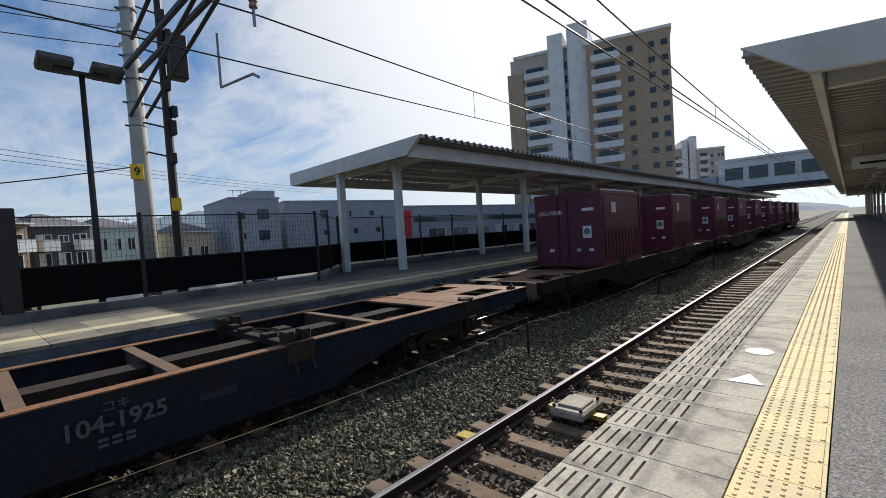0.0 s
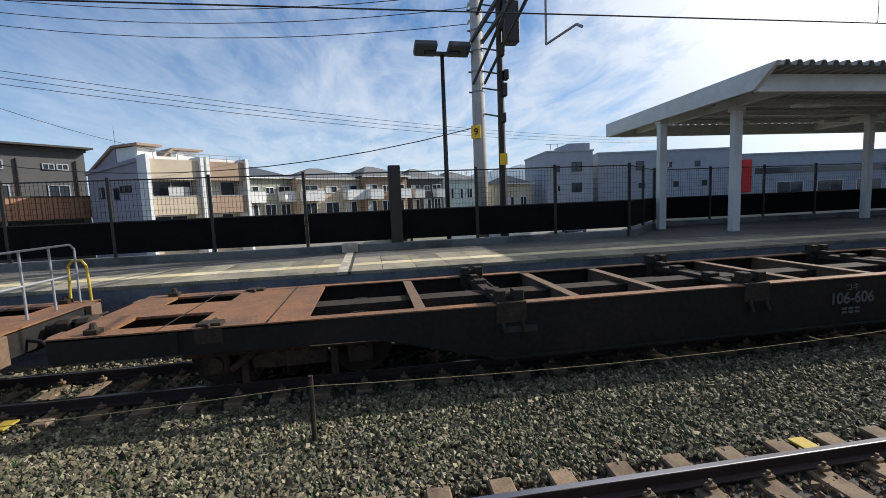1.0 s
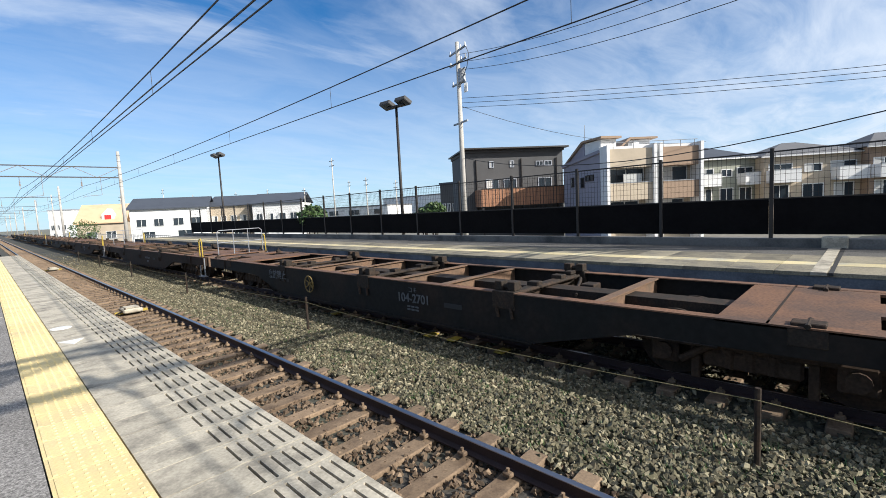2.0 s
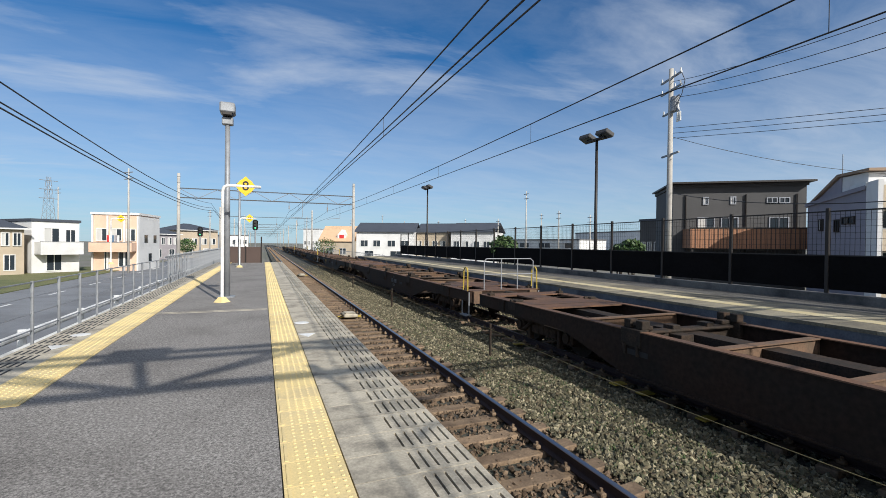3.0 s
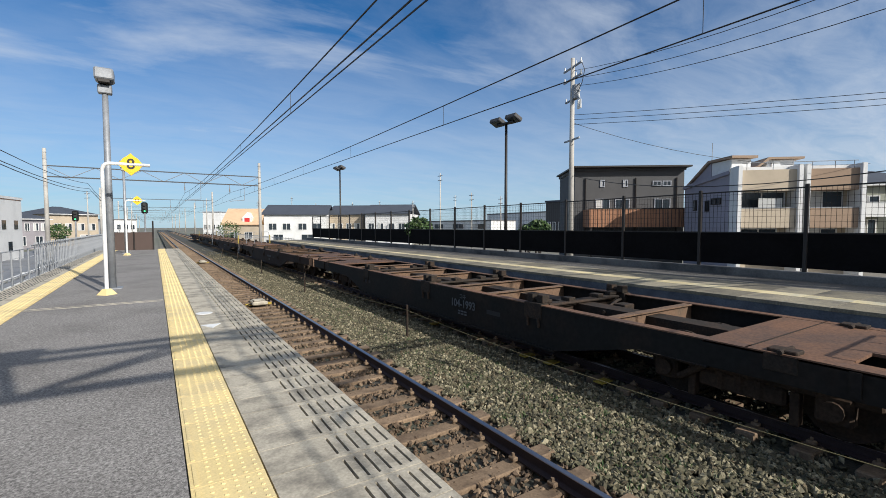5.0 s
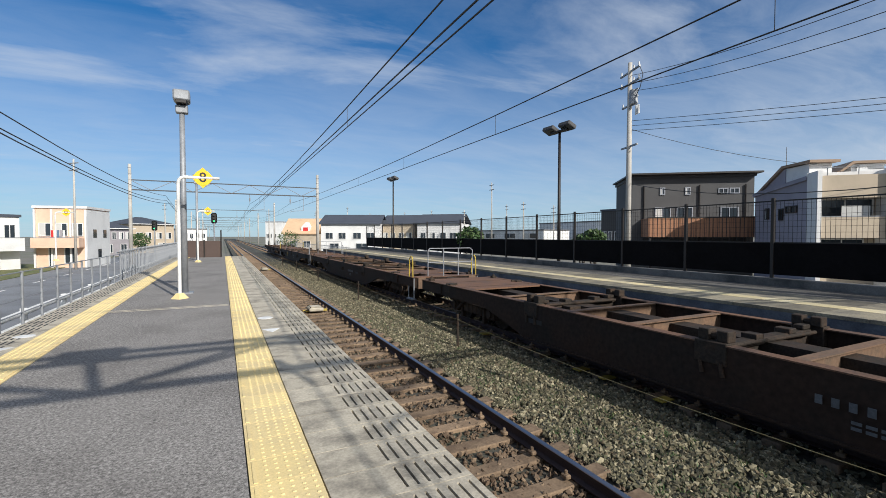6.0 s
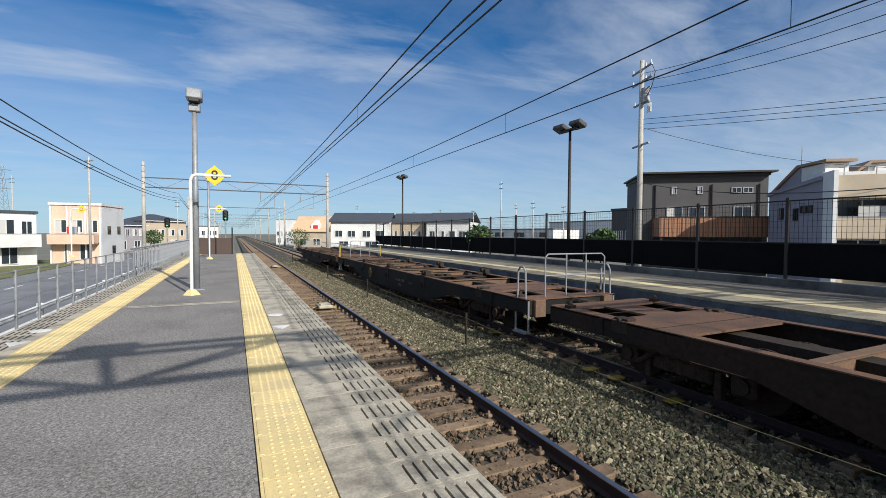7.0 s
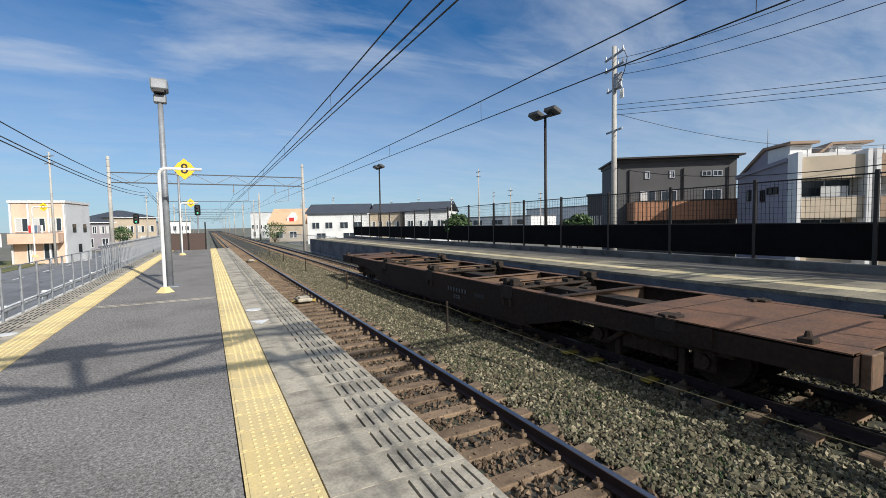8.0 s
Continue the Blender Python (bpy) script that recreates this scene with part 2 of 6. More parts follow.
M = dict(
    asphalt=material("asphalt", (0.235, 0.222, 0.208), 0.92, grain=38, vary=0.5, stain=(0.175, 0.164, 0.153), stain_scale=0.7, bump=0.25, spec=0.2, speck=0.36, speck_scale=120.0),
    road=material("road_asphalt", (0.105, 0.10, 0.092), 0.9, grain=30, vary=0.3, stain=(0.06, 0.057, 0.052), stain_scale=0.5, bump=0.2, speck=0.4),
    street=material("street_asphalt", (0.19, 0.20, 0.215), 0.9, grain=50, vary=0.25, stain=(0.14, 0.145, 0.155), stain_scale=0.4, bump=0.2),
    concrete=material("concrete", (0.45, 0.405, 0.32), 0.85, grain=50, vary=0.22, stain=(0.20, 0.18, 0.145), stain_scale=3.2, stain_at=0.56, bump=0.2, per_piece=0.12),
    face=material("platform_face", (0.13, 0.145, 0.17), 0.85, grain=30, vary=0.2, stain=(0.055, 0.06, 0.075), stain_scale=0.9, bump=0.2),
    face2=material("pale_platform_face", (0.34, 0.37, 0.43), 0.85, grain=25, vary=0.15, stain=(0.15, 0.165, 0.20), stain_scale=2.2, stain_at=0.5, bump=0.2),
    kerbgrey=material("dark_kerb", (0.15, 0.146, 0.138), 0.9, grain=30, vary=0.2, stain=(0.05, 0.05, 0.05), stain_scale=0.8, bump=0.2),
    tactile=material("tactile_yellow", (0.75, 0.59, 0.28), 0.75, grain=70, vary=0.12, stain=(0.62, 0.50, 0.27), stain_scale=2.0, bump=0.15, per_piece=0.07),
    # near-black colour for the shade inside openings
    slot=plain("slot_shade", (0.03, 0.03, 0.03), 0.9),
    white=material("white_paint", (0.75, 0.75, 0.73), 0.6, grain=40, vary=0.08, bump=0.05),
    bed=material("ballast_bed", (0.055, 0.05, 0.042), 0.95, grain=22, vary=0.6, stain=(0.06, 0.065, 0.04), stain_scale=0.6, bump=0.9),
    stone=stone_material("ballast_stone", [(0.028, 0.027, 0.017), (0.128, 0.113, 0.066), (0.064, 0.062, 0.034), (0.33, 0.29, 0.19), (0.052, 0.05, 0.03), (0.135, 0.103, 0.062)]),
    brownstone=stone_material("rusty_stone", [(0.045, 0.032, 0.02), (0.15, 0.10, 0.063), (0.085, 0.06, 0.038), (0.24, 0.17, 0.11)]),
    sleeper=material("concrete_sleeper", (0.215, 0.15, 0.095), 0.9, grain=40, vary=0.25, stain=(0.12, 0.08, 0.05), stain_scale=4, bump=0.3, per_piece=0.2),
    rail=material("rail_side", (0.04, 0.024, 0.024), 0.75, grain=60, vary=0.3, bump=0.2),
    railtop=plain("rail_head", (0.34, 0.33, 0.35), 0.30, 1.0),
    rust=material("rusty_deck", (0.15, 0.075, 0.040), 0.8, grain=30, vary=0.4, stain=(0.085, 0.05, 0.034), stain_scale=1.1, stain_at=0.52, bump=0.2, per_piece=0.15),
    rustb=material("bright_rusty_deck", (0.225, 0.102, 0.042), 0.68, grain=30, vary=0.4, stain=(0.12, 0.066, 0.04), stain_scale=1.0, stain_at=0.52, bump=0.15),
    dusty=material("dusty_beam", (0.155, 0.092, 0.056), 0.85, grain=25, vary=0.25, stain=(0.11, 0.075, 0.05), stain_scale=3, bump=0.1),
    slab2=material("worn_far_slab", (0.225, 0.198, 0.14), 0.85, grain=40, vary=0.3, stain=(0.10, 0.092, 0.075), stain_scale=1.6, bump=0.2, per_piece=0.25),
    # frame paints are near black: the shade on the wagon sides is in the colour
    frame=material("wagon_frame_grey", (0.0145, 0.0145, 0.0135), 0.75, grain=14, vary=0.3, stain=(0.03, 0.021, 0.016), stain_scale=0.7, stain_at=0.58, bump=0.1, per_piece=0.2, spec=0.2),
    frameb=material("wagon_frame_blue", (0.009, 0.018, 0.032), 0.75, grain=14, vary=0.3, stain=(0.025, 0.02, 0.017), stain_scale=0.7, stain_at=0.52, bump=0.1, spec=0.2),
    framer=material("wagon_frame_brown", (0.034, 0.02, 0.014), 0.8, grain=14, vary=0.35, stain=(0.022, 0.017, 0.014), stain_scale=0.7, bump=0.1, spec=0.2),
    grime=material("grimy_steel", (0.03, 0.024, 0.019), 0.85, grain=30, vary=0.4, stain=(0.05, 0.032, 0.022), stain_scale=5, bump=0.3, spec=0.25),
    bogie=material("rusty_bogie", (0.060, 0.039, 0.026), 0.85, grain=30, vary=0.4, stain=(0.028, 0.021, 0.016), stain_scale=3, bump=0.3, spec=0.25),
    # faded white, darkened further for the shade on the wagon sides
    letter=material("faded_shaded_lettering", (0.10, 0.11, 0.12), 0.7, grain=30, vary=0.25, bump=0.0),
    yellow=material("worn_yellow_paint", (0.46, 0.33, 0.05), 0.5, grain=30, vary=0.15, bump=0.05),
    dullyellow=material("dull_yellow_paint", (0.21, 0.145, 0.045), 0.7, grain=30, vary=0.25, bump=0.05),
    signyellow=plain("sign_yellow", (0.85, 0.50, 0.01), 0.45),
    black=plain("black_paint", (0.01, 0.01, 0.01), 0.5),
    galv=material("galvanised_steel", (0.29, 0.305, 0.325), 0.55, 0.3, grain=20, vary=0.1, bump=0.03),
    tactile2=material("worn_tactile", (0.60, 0.50, 0.28), 0.8, grain=60, vary=0.15, stain=(0.42, 0.39, 0.30), stain_scale=1.5, bump=0.2, per_piece=0.15),
    rope=plain("yellow_black_rope", (0.20, 0.17, 0.08), 0.9),
    pole=material("concrete_pole", (0.44, 0.42, 0.385), 0.85, grain=25, vary=0.1, stain=(0.33, 0.31, 0.28), stain_scale=0.8, bump=0.1),
    dark=material("dark_brown_steel", (0.018, 0.014, 0.012), 0.55, grain=30, vary=0.15, bump=0.03),
    panel=material("black_fence_panel", (0.007, 0.0065, 0.007), 0.95, grain=10, vary=0.2, bump=0.03, spec=0.1),
    cream=material("cream_steel", (0.62, 0.62, 0.60), 0.5, grain=20, vary=0.05, stain=(0.5, 0.5, 0.47), stain_scale=0.8, bump=0.02),
    roofgrey=material("corrugated_roof", (0.25, 0.25, 0.235), 0.5, 0.2, grain=20, vary=0.1, stain=(0.27, 0.26, 0.25), bump=0.03),
    maroon=material("container_maroon", (0.115, 0.010, 0.030), 0.5, grain=12, vary=0.15, stain=(0.07, 0.009, 0.02), stain_scale=0.8, bump=0.03),
    wire=plain("dark_wire", (0.02, 0.02, 0.022), 0.5),
    glass=plain("dark_window_glass", (0.03, 0.04, 0.05), 0.08),
    curtain=plain("pale_curtain", (0.5, 0.5, 0.48), 0.8),
    grass=material("dry_grass", (0.15, 0.15, 0.06), 0.95, grain=12, vary=0.4, stain=(0.08, 0.11, 0.035), stain_scale=0.4, bump=0.5),
    earth=material("town_ground", (0.17, 0.16, 0.14), 0.95, grain=3, vary=0.2, stain=(0.10, 0.12, 0.06), stain_scale=0.05, bump=0.1),
    leaf=stone_material("green_leaves", [(0.025, 0.06, 0.015), (0.06, 0.12, 0.03), (0.04, 0.08, 0.02), (0.09, 0.13, 0.04)], 0.6),
    # blue-grey of distance haze is put into the hill colour
    hill=material("hazed_hill", (0.19, 0.25, 0.31), 1.0, grain=0.02, vary=0.25, stain_scale=0.01, bump=0.0),
)


def wall(name, base, **kw):
    M[name] = material(name, base, kw.pop("rough", 0.8), grain=kw.pop("grain", 30), vary=kw.pop("vary", 0.06), stain=[c * 0.85 for c in base], stain_scale=0.6, bump=0.05, **kw)


for name, base in (("w_dark", (0.072, 0.072, 0.074)), ("w_brick", (0.34, 0.165, 0.09)), ("w_beige", (0.48, 0.40, 0.30)), ("w_tan", (0.30, 0.21, 0.145)),
                   ("w_white", (0.70, 0.70, 0.69)), ("w_sage", (0.30, 0.31, 0.25)), ("w_mint", (0.62, 0.70, 0.62)), ("w_grey", (0.31, 0.33, 0.37)),
                   # tower walls are lightened to carry the bright haze in their colour
                   ("w_tower", (0.52, 0.45, 0.38)), ("w_towerlight", (0.74, 0.72, 0.69)), ("w_towerdark", (0.42, 0.30, 0.20)), ("w_pink", (0.72, 0.50, 0.37)), ("w_peach", (0.62, 0.42, 0.26)),
                   ("w_purple", (0.30, 0.28, 0.30)), ("w_lilac", (0.29, 0.28, 0.33)), ("w_barrier", (0.075, 0.05, 0.042)), ("steelgrey", (0.24, 0.25, 0.27)), ("r_slate", (0.055, 0.065, 0.085)), ("r_grey", (0.13, 0.13, 0.135)), ("w_red", (0.55, 0.03, 0.03)), ("w_blue", (0.10, 0.16, 0.24))):
    wall(name, base)


# ---- building blocks ----
def thing(name, at=(0, 0, 0), label="", category="", group="", kind=""):
    ob = new(name)
    ob.location = at
    ob.empty_display_size = 0.2
    return tagged(ob, label, category, group, kind)


def part(name, bm, mat, parent=None, label="", smooth=False):
    me = bpy.data.meshes.new(name)
    bm.to_mesh(me)
    bm.free()
    if mat:
        me.materials.append(mat)
    if smooth:
        for p in me.polygons:
            p.use_smooth = True
    ob = new(name, me)
    if parent:
        ob.parent = parent
    return tagged(ob, label)


def share(name, me, parent, at, turn=0.0):
    ob = new(name, me)
    ob.parent = parent
    ob.location = at
    ob.rotation_euler = (0, 0, turn)
    return ob


def box(x0, x1, y0, y1, z0, z1, bevel=0.0, bm=None):
    own = bm or bmesh.new()
    r = bmesh.ops.create_cube(own, size=1)
    for v in r["verts"]:
        v.co = (x0 + (v.co.x + 0.5) * (x1 - x0), y0 + (v.co.y + 0.5) * (y1 - y0), z0 + (v.co.z + 0.5) * (z1 - z0))
    if bevel:
        es = list({e for v in r["verts"] for e in v.link_edges})
        bmesh.ops.bevel(own, geom=es, offset=bevel, segments=1, affect="EDGES")
    return own


def rod(a, b, r0, r1=None, seg=10, bm=None):
    own = bm or bmesh.new()
    a, b = Vector(a), Vector(b)
    d = b - a
    m = Matrix.Translation((a + b) / 2) @ d.to_track_quat("Z", "Y").to_matrix().to_4x4()
    bmesh.ops.create_cone(own, cap_ends=True, segments=seg, radius1=r0, radius2=r0 if r1 is None else r1, depth=d.length, matrix=m)
    return own


def bent(points, r, seg=8, bm=None):
    own = bm or bmesh.new()
    for a, b in zip(points, points[1:]):
        rod(a, b, r, r, seg, own)
    return own


def prism(profile, y0, y1, bm=None):
    """A profile of (x, z) drawn out along y."""
    own = bm or bmesh.new()
    a = [own.verts.new((x, y0, z)) for x, z in profile]
    b = [own.verts.new((x, y1, z)) for x, z in profile]
    own.faces.new(a)
    own.faces.new(b[::-1])
    k = len(profile)
    for i in range(k):
        own.faces.new((a[i], b[i], b[(i + 1) % k], a[(i + 1) % k]))
    bmesh.ops.recalc_face_normals(own, faces=own.faces)
    return own


def slab(outline, z0, z1, bm=None):
    """A flat outline of (x, y) drawn up from z0 to z1."""
    own = bm or bmesh.new()
    a = [own.verts.new((x, y, z0)) for x, y in outline]
    b = [own.verts.new((x, y, z1)) for x, y in outline]
    own.faces.new(a[::-1])
    own.faces.new(b)
    k = len(outline)
    for i in range(k):
        own.faces.new((a[i], a[(i + 1) % k], b[(i + 1) % k], b[i]))
    bmesh.ops.recalc_face_normals(own, faces=own.faces)
    return own


def letters(text, size, at, parent, mat, turn=(90, 0, 90), name="lettering", depth=0.002):
    cu = bpy.data.curves.new(name, "FONT")
    cu.offset = 0.004 if name == "numeral" else (0.005 if name == "lettering" and size > 0.2 else 0.0)
    cu.body, cu.size, cu.align_x, cu.align_y, cu.extrude = text, size, "CENTER", "CENTER", depth
    cu.materials.append(mat)
    ob = new(name, cu)
    ob.parent = parent
    ob.location = at
    ob.rotation_euler = [radians(a) for a in turn]
    return ob


def pieces(name, verts, faces, mat, kind="stuff", label="", category="", parent=None):
    me = bpy.data.meshes.new(name)
    me.from_pydata(verts, [], faces)
    me.shade_flat()
    me.materials.append(mat)
    ob = new(name, me)
    if parent:
        ob.parent = parent
    return tagged(ob, label, category, kind=kind)


# ---- the railway ----
RAIL_Z, C1, C2 = -0.95, -2.81, -7.16
EDGE, EDGE2, TOP2 = -1.395, -9.1, 0.18
BED_Z = -1.14

part("ground", slab([(-1500, -1500), (1500, -1500), (1500, 1500), (-1500, 1500)], -1.75, -1.55), M["earth"])
tagged(bpy.data.objects["ground"], "flat town ground of earth and grass", "ground", kind="structure")
bed = part("ballast_bed", box(-9.1, -1.2, -420, 420, -1.6, BED_Z - 0.03), M["bed"])
tagged(bed, "grey stone ballast bed under two tracks", "ballast", kind="structure")


def rail_line(x, name="rail"):
    t = thing(name, (x, 0, RAIL_Z), "worn steel rail with a bright polished head", "rail", "rails of the tracks", "structure")
    part("web", prism([(-0.064, -0.153), (0.064, -0.153), (0.064, -0.14), (0.012, -0.12), (0.012, -0.045), (0.033, -0.035), (0.033, -0.012), (-0.033, -0.012), (-0.033, -0.035), (-0.012, -0.045), (-0.012, -0.12), (-0.064, -0.14)], -400, 400), M["rail"], t)
    part("head", prism([(-0.033, -0.012), (0.033, -0.012), (0.033, -0.004), (0.026, 0.0), (-0.026, 0.0), (-0.033, -0.004)], -400, 400), M["railtop"], t)


for c in (C1, C2):
    for side in (-1, 1):
        rail_line(c + side * 0.567)


def sleeper_mesh():
    bm = prism([(-1.0, -0.17), (1.0, -0.17), (1.0, 0.01), (0.35, -0.03), (-0.35, -0.03), (-1.0, 0.01)], -0.115, 0.115)
    bmesh.ops.bevel(bm, geom=list(bm.edges), offset=0.015, segments=1, affect="EDGES")
    for side in (-1, 1):
        for s in (-1, 1):
            x = side * 0.567 + s * 0.115
            box(x - 0.035, x + 0.035, -0.05, 0.05, 0.0, 0.05, 0.012, bm)
            rod((x, 0, 0.04), (x, 0, 0.085), 0.018, seg=6, bm=bm)
    me = bpy.data.meshes.new("sleeper")
    bm.to_mesh(me)
    bm.free()
    me.materials.append(M["sleeper"])
    return me


# ---- the near platform ----
platform = thing("platform", (0, 0, 0), "asphalt station platform with concrete edge slabs and yellow tactile strips", "platform", kind="structure")
part("surface", box(-0.12, 3.05, -36, 140, -0.5, 0.0), M["asphalt"], platform)
# black sheet close under the slabs, painted shade for their slots
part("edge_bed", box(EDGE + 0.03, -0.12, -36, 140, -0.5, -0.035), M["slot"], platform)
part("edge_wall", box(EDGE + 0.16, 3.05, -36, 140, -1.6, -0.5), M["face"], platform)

# ---- the far platform ----
platform2 = thing("platform", (0, 0, 0), "far station platform with worn pale edge slabs and stained wall", "platform", kind="structure")
part("surface", slab([(EDGE2 - 2.45, -46), (EDGE2 - 2.45, 140), (-16.2, 140), (-16.2, 11.3), (-13.0, 8.3), (-13.0, -46)], -1.0, TOP2), M["road"], platform2)
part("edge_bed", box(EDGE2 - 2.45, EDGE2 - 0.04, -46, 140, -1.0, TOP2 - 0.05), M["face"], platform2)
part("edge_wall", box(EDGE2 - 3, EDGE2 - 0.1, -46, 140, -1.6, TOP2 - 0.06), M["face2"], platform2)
kerb = thing("kerb", (0, 0, 0), "low concrete kerb under the dark fence", "kerb", kind="structure")
part("kerb_run", box(-13.35, -13.02, -46, 8.0, -1.6, TOP2 + 0.2, 0.01), M["kerbgrey"], kerb)


# ---- the freight train ----
PITCH, START = 20.4, 9.7


def chair_box(x, y, z, w, d, h, bm):
    return box(x - w / 2, x + w / 2, y - d / 2, y + d / 2, z, z + h, 0.01, bm)


def sill(sign):
    """The deep fish-bellied side beam, drawn as a profile along the wagon."""
    pts = [(-9.8, 1.0), (9.8, 1.0), (9.8, 0.70), (5.9, 0.66), (4.3, 0.25), (-4.3, 0.25), (-5.9, 0.66), (-9.8, 0.70)]
    bm = bmesh.new()
    x0, x1 = sign * 1.24, sign * 1.30
    a = [bm.verts.new((x0, y, z)) for y, z in pts]
    b = [bm.verts.new((x1, y, z)) for y, z in pts]
    bm.faces.new(a)
    bm.faces.new(b[::-1])
    for i in range(len(pts)):
        j = (i + 1) % len(pts)
        bm.faces.new((a[i], b[i], b[j], a[j]))
    for y in (-8.4, 8.3):
        z0 = 0.29 if abs(y) < 4.2 else 0.72
        box(min(x1, x1 + sign * 0.035), max(x1, x1 + sign * 0.035), y - 0.05, y + 0.05, z0, 0.985, 0, bm)
    box(min(x1, x1 + sign * 0.05), max(x1, x1 + sign * 0.05), -4.3, 4.3, 0.235, 0.265, 0, bm)
    bmesh.ops.recalc_face_normals(bm, faces=bm.faces)
    return bm


def deck_end(sign, holes):
    """The plated end of the deck, pierced by rectangular holes, drawn as strips round them."""
    bm = bmesh.new()
    y0, y1 = (6.8, 9.8) if sign > 0 else (-9.8, -6.8)
    xs = sorted({-1.3, 1.3, *(h[0] for h in holes), *(h[1] for h in holes)})
    ys = sorted({y0, y1, *(h[2] for h in holes), *(h[3] for h in holes)})
    for xa, xb in zip(xs, xs[1:]):
        for ya, yb in zip(ys, ys[1:]):
            cx, cy = (xa + xb) / 2, (ya + yb) / 2
            if not any(h[0] < cx < h[1] and h[2] < cy < h[3] for h in holes):
                box(xa, xb, ya, yb, 0.975, 1.012, 0, bm)
    bmesh.ops.remove_doubles(bm, verts=bm.verts, dist=0.001)
    return bm


def twistlock(parent, x, y):
    """A container lock on the side beam: casting, cone and lever."""
    s = 1 if x > 0 else -1
    end = abs(y) > 9
    if end:
        bm = chair_box(x, y, 0.98, 0.16, 0.16, 0.10, bmesh.new())
        rod((x, y, 1.08), (x, y, 1.15), 0.05, 0.03, 8, bm)
    elif abs(y) > 7:
        bm = chair_box(x + s * 0.09, y, 0.80, 0.10, 0.34, 0.20, bmesh.new())
        chair_box(x, y, 1.0, 0.20, 0.30, 0.055, bm)
        rod((x - s * 0.2, y, 1.03), (x + s * 0.16, y, 1.03), 0.03, seg=8, bm=bm)
    else:
        bm = chair_box(x + s * 0.05, y, 0.74, 0.20, 0.44, 0.30, bmesh.new())
        chair_box(x, y - 0.13, 1.04, 0.18, 0.15, 0.15, bm)
        chair_box(x, y + 0.13, 1.04, 0.18, 0.15, 0.15, bm)
        rod((x, y - 0.2, 1.1), (x, y + 0.2, 1.1), 0.05, seg=8, bm=bm)
        chair_box(x - s * 0.2, y, 1.0, 0.22, 0.14, 0.07, bm)
        for k in (-0.14, 0.14):
            rod((x + s * 0.15, y + k, 0.78), (x + s * 0.17, y + k + 0.05, 0.60), 0.028, seg=6, bm=bm)
    return part("container_lock", bm, M["grime"], parent)


def wheelset(parent, y):
    for s in (-1, 1):
        w = rod((s * 0.50, y, 0.43), (s * 0.63, y, 0.43), 0.43, seg=28)
        rod((s * 0.475, y, 0.43), (s * 0.51, y, 0.43), 0.455, seg=28, bm=w)
        rod((s * 0.60, y, 0.43), (s * 0.66, y, 0.43), 0.12, seg=14, bm=w)
        part("wheel", w, M["grime"], parent)
    part("axle", rod((-0.62, y, 0.43), (0.62, y, 0.43), 0.075, seg=10), M["grime"], parent)


def bogie(wagon, y):
    frame_bm = bmesh.new()
    for s in (-1, 1):
        x0, x1 = sorted((s * 0.86, s * 0.98))
        box(x0, x1, y - 1.35, y + 1.35, 0.52, 0.64, 0.02, frame_bm)
        box(x0, x1, y - 0.5, y + 0.5, 0.30, 0.52, 0.03, frame_bm)
        for k in (-0.95, 0.95):
            box(x0 - 0.03, x1 + 0.03, y + k - 0.17, y + k + 0.17, 0.27, 0.60, 0.03, frame_bm)
            rod((s * 0.86, y + k, 0.43), (s * 1.06, y + k, 0.43), 0.11, seg=12, bm=frame_bm)
            box(x0, x1, y + k * 0.62 - 0.05, y + k * 0.62 + 0.05, 0.12, 0.52, 0.01, frame_bm)
        for k in (-0.22, 0, 0.22):
            rod((s * 0.92, y + k, 0.32), (s * 0.92, y + k, 0.54), 0.085, seg=10, bm=frame_bm)
        rod((s * 1.0, y - 0.75, 0.34), (s * 1.0, y - 0.35, 0.62), 0.05, seg=8, bm=frame_bm)
    box(-0.9, 0.9, y - 0.2, y + 0.2, 0.42, 0.66, 0.02, frame_bm)
    b = part("bogie", frame_bm, M["bogie"], wagon, "grimy two-axle bogie")
    for k in (-0.95, 0.95):
        wheelset(b, y + k)


def coupler(wagon, s):
    bm = rod((0, s * 9.6, 0.86), (0, s * 10.0, 0.86), 0.075, seg=8)
    box(-0.16, 0.16, min(s * 9.95, s * 10.2), max(s * 9.95, s * 10.2), 0.72, 1.0, 0.05, bm)
    box(0.02, 0.13, min(s * 10.1, s * 10.3), max(s * 10.1, s * 10.3), 0.74, 0.98, 0.03, bm)
    part("coupler", bm, M["grime"], wagon)
    for x in (-1.0, 1.0):
        e = box(x - 0.14, x + 0.14, *sorted((s * 9.8, s * 9.9)), 0.62, 1.0, 0.01)
        part("end_stiffener", e, M["dusty"], wagon)
    part("uncoupling_bar", bent([(-1.25, s * 9.92, 0.8), (-0.3, s * 9.95, 0.82), (-0.12, s * 10.05, 0.95)], 0.018, 6), M["grime"], wagon)
    for x in (-0.42, 0.42):
        pts = [(x, s * 9.8, 0.82), (x, s * 9.98, 0.78), (x * 0.9, s * 10.1, 0.62), (x * 0.7, s * 10.17, 0.55)]
        part("brake_hose", bent(pts, 0.028, 7), M["black"], wagon)


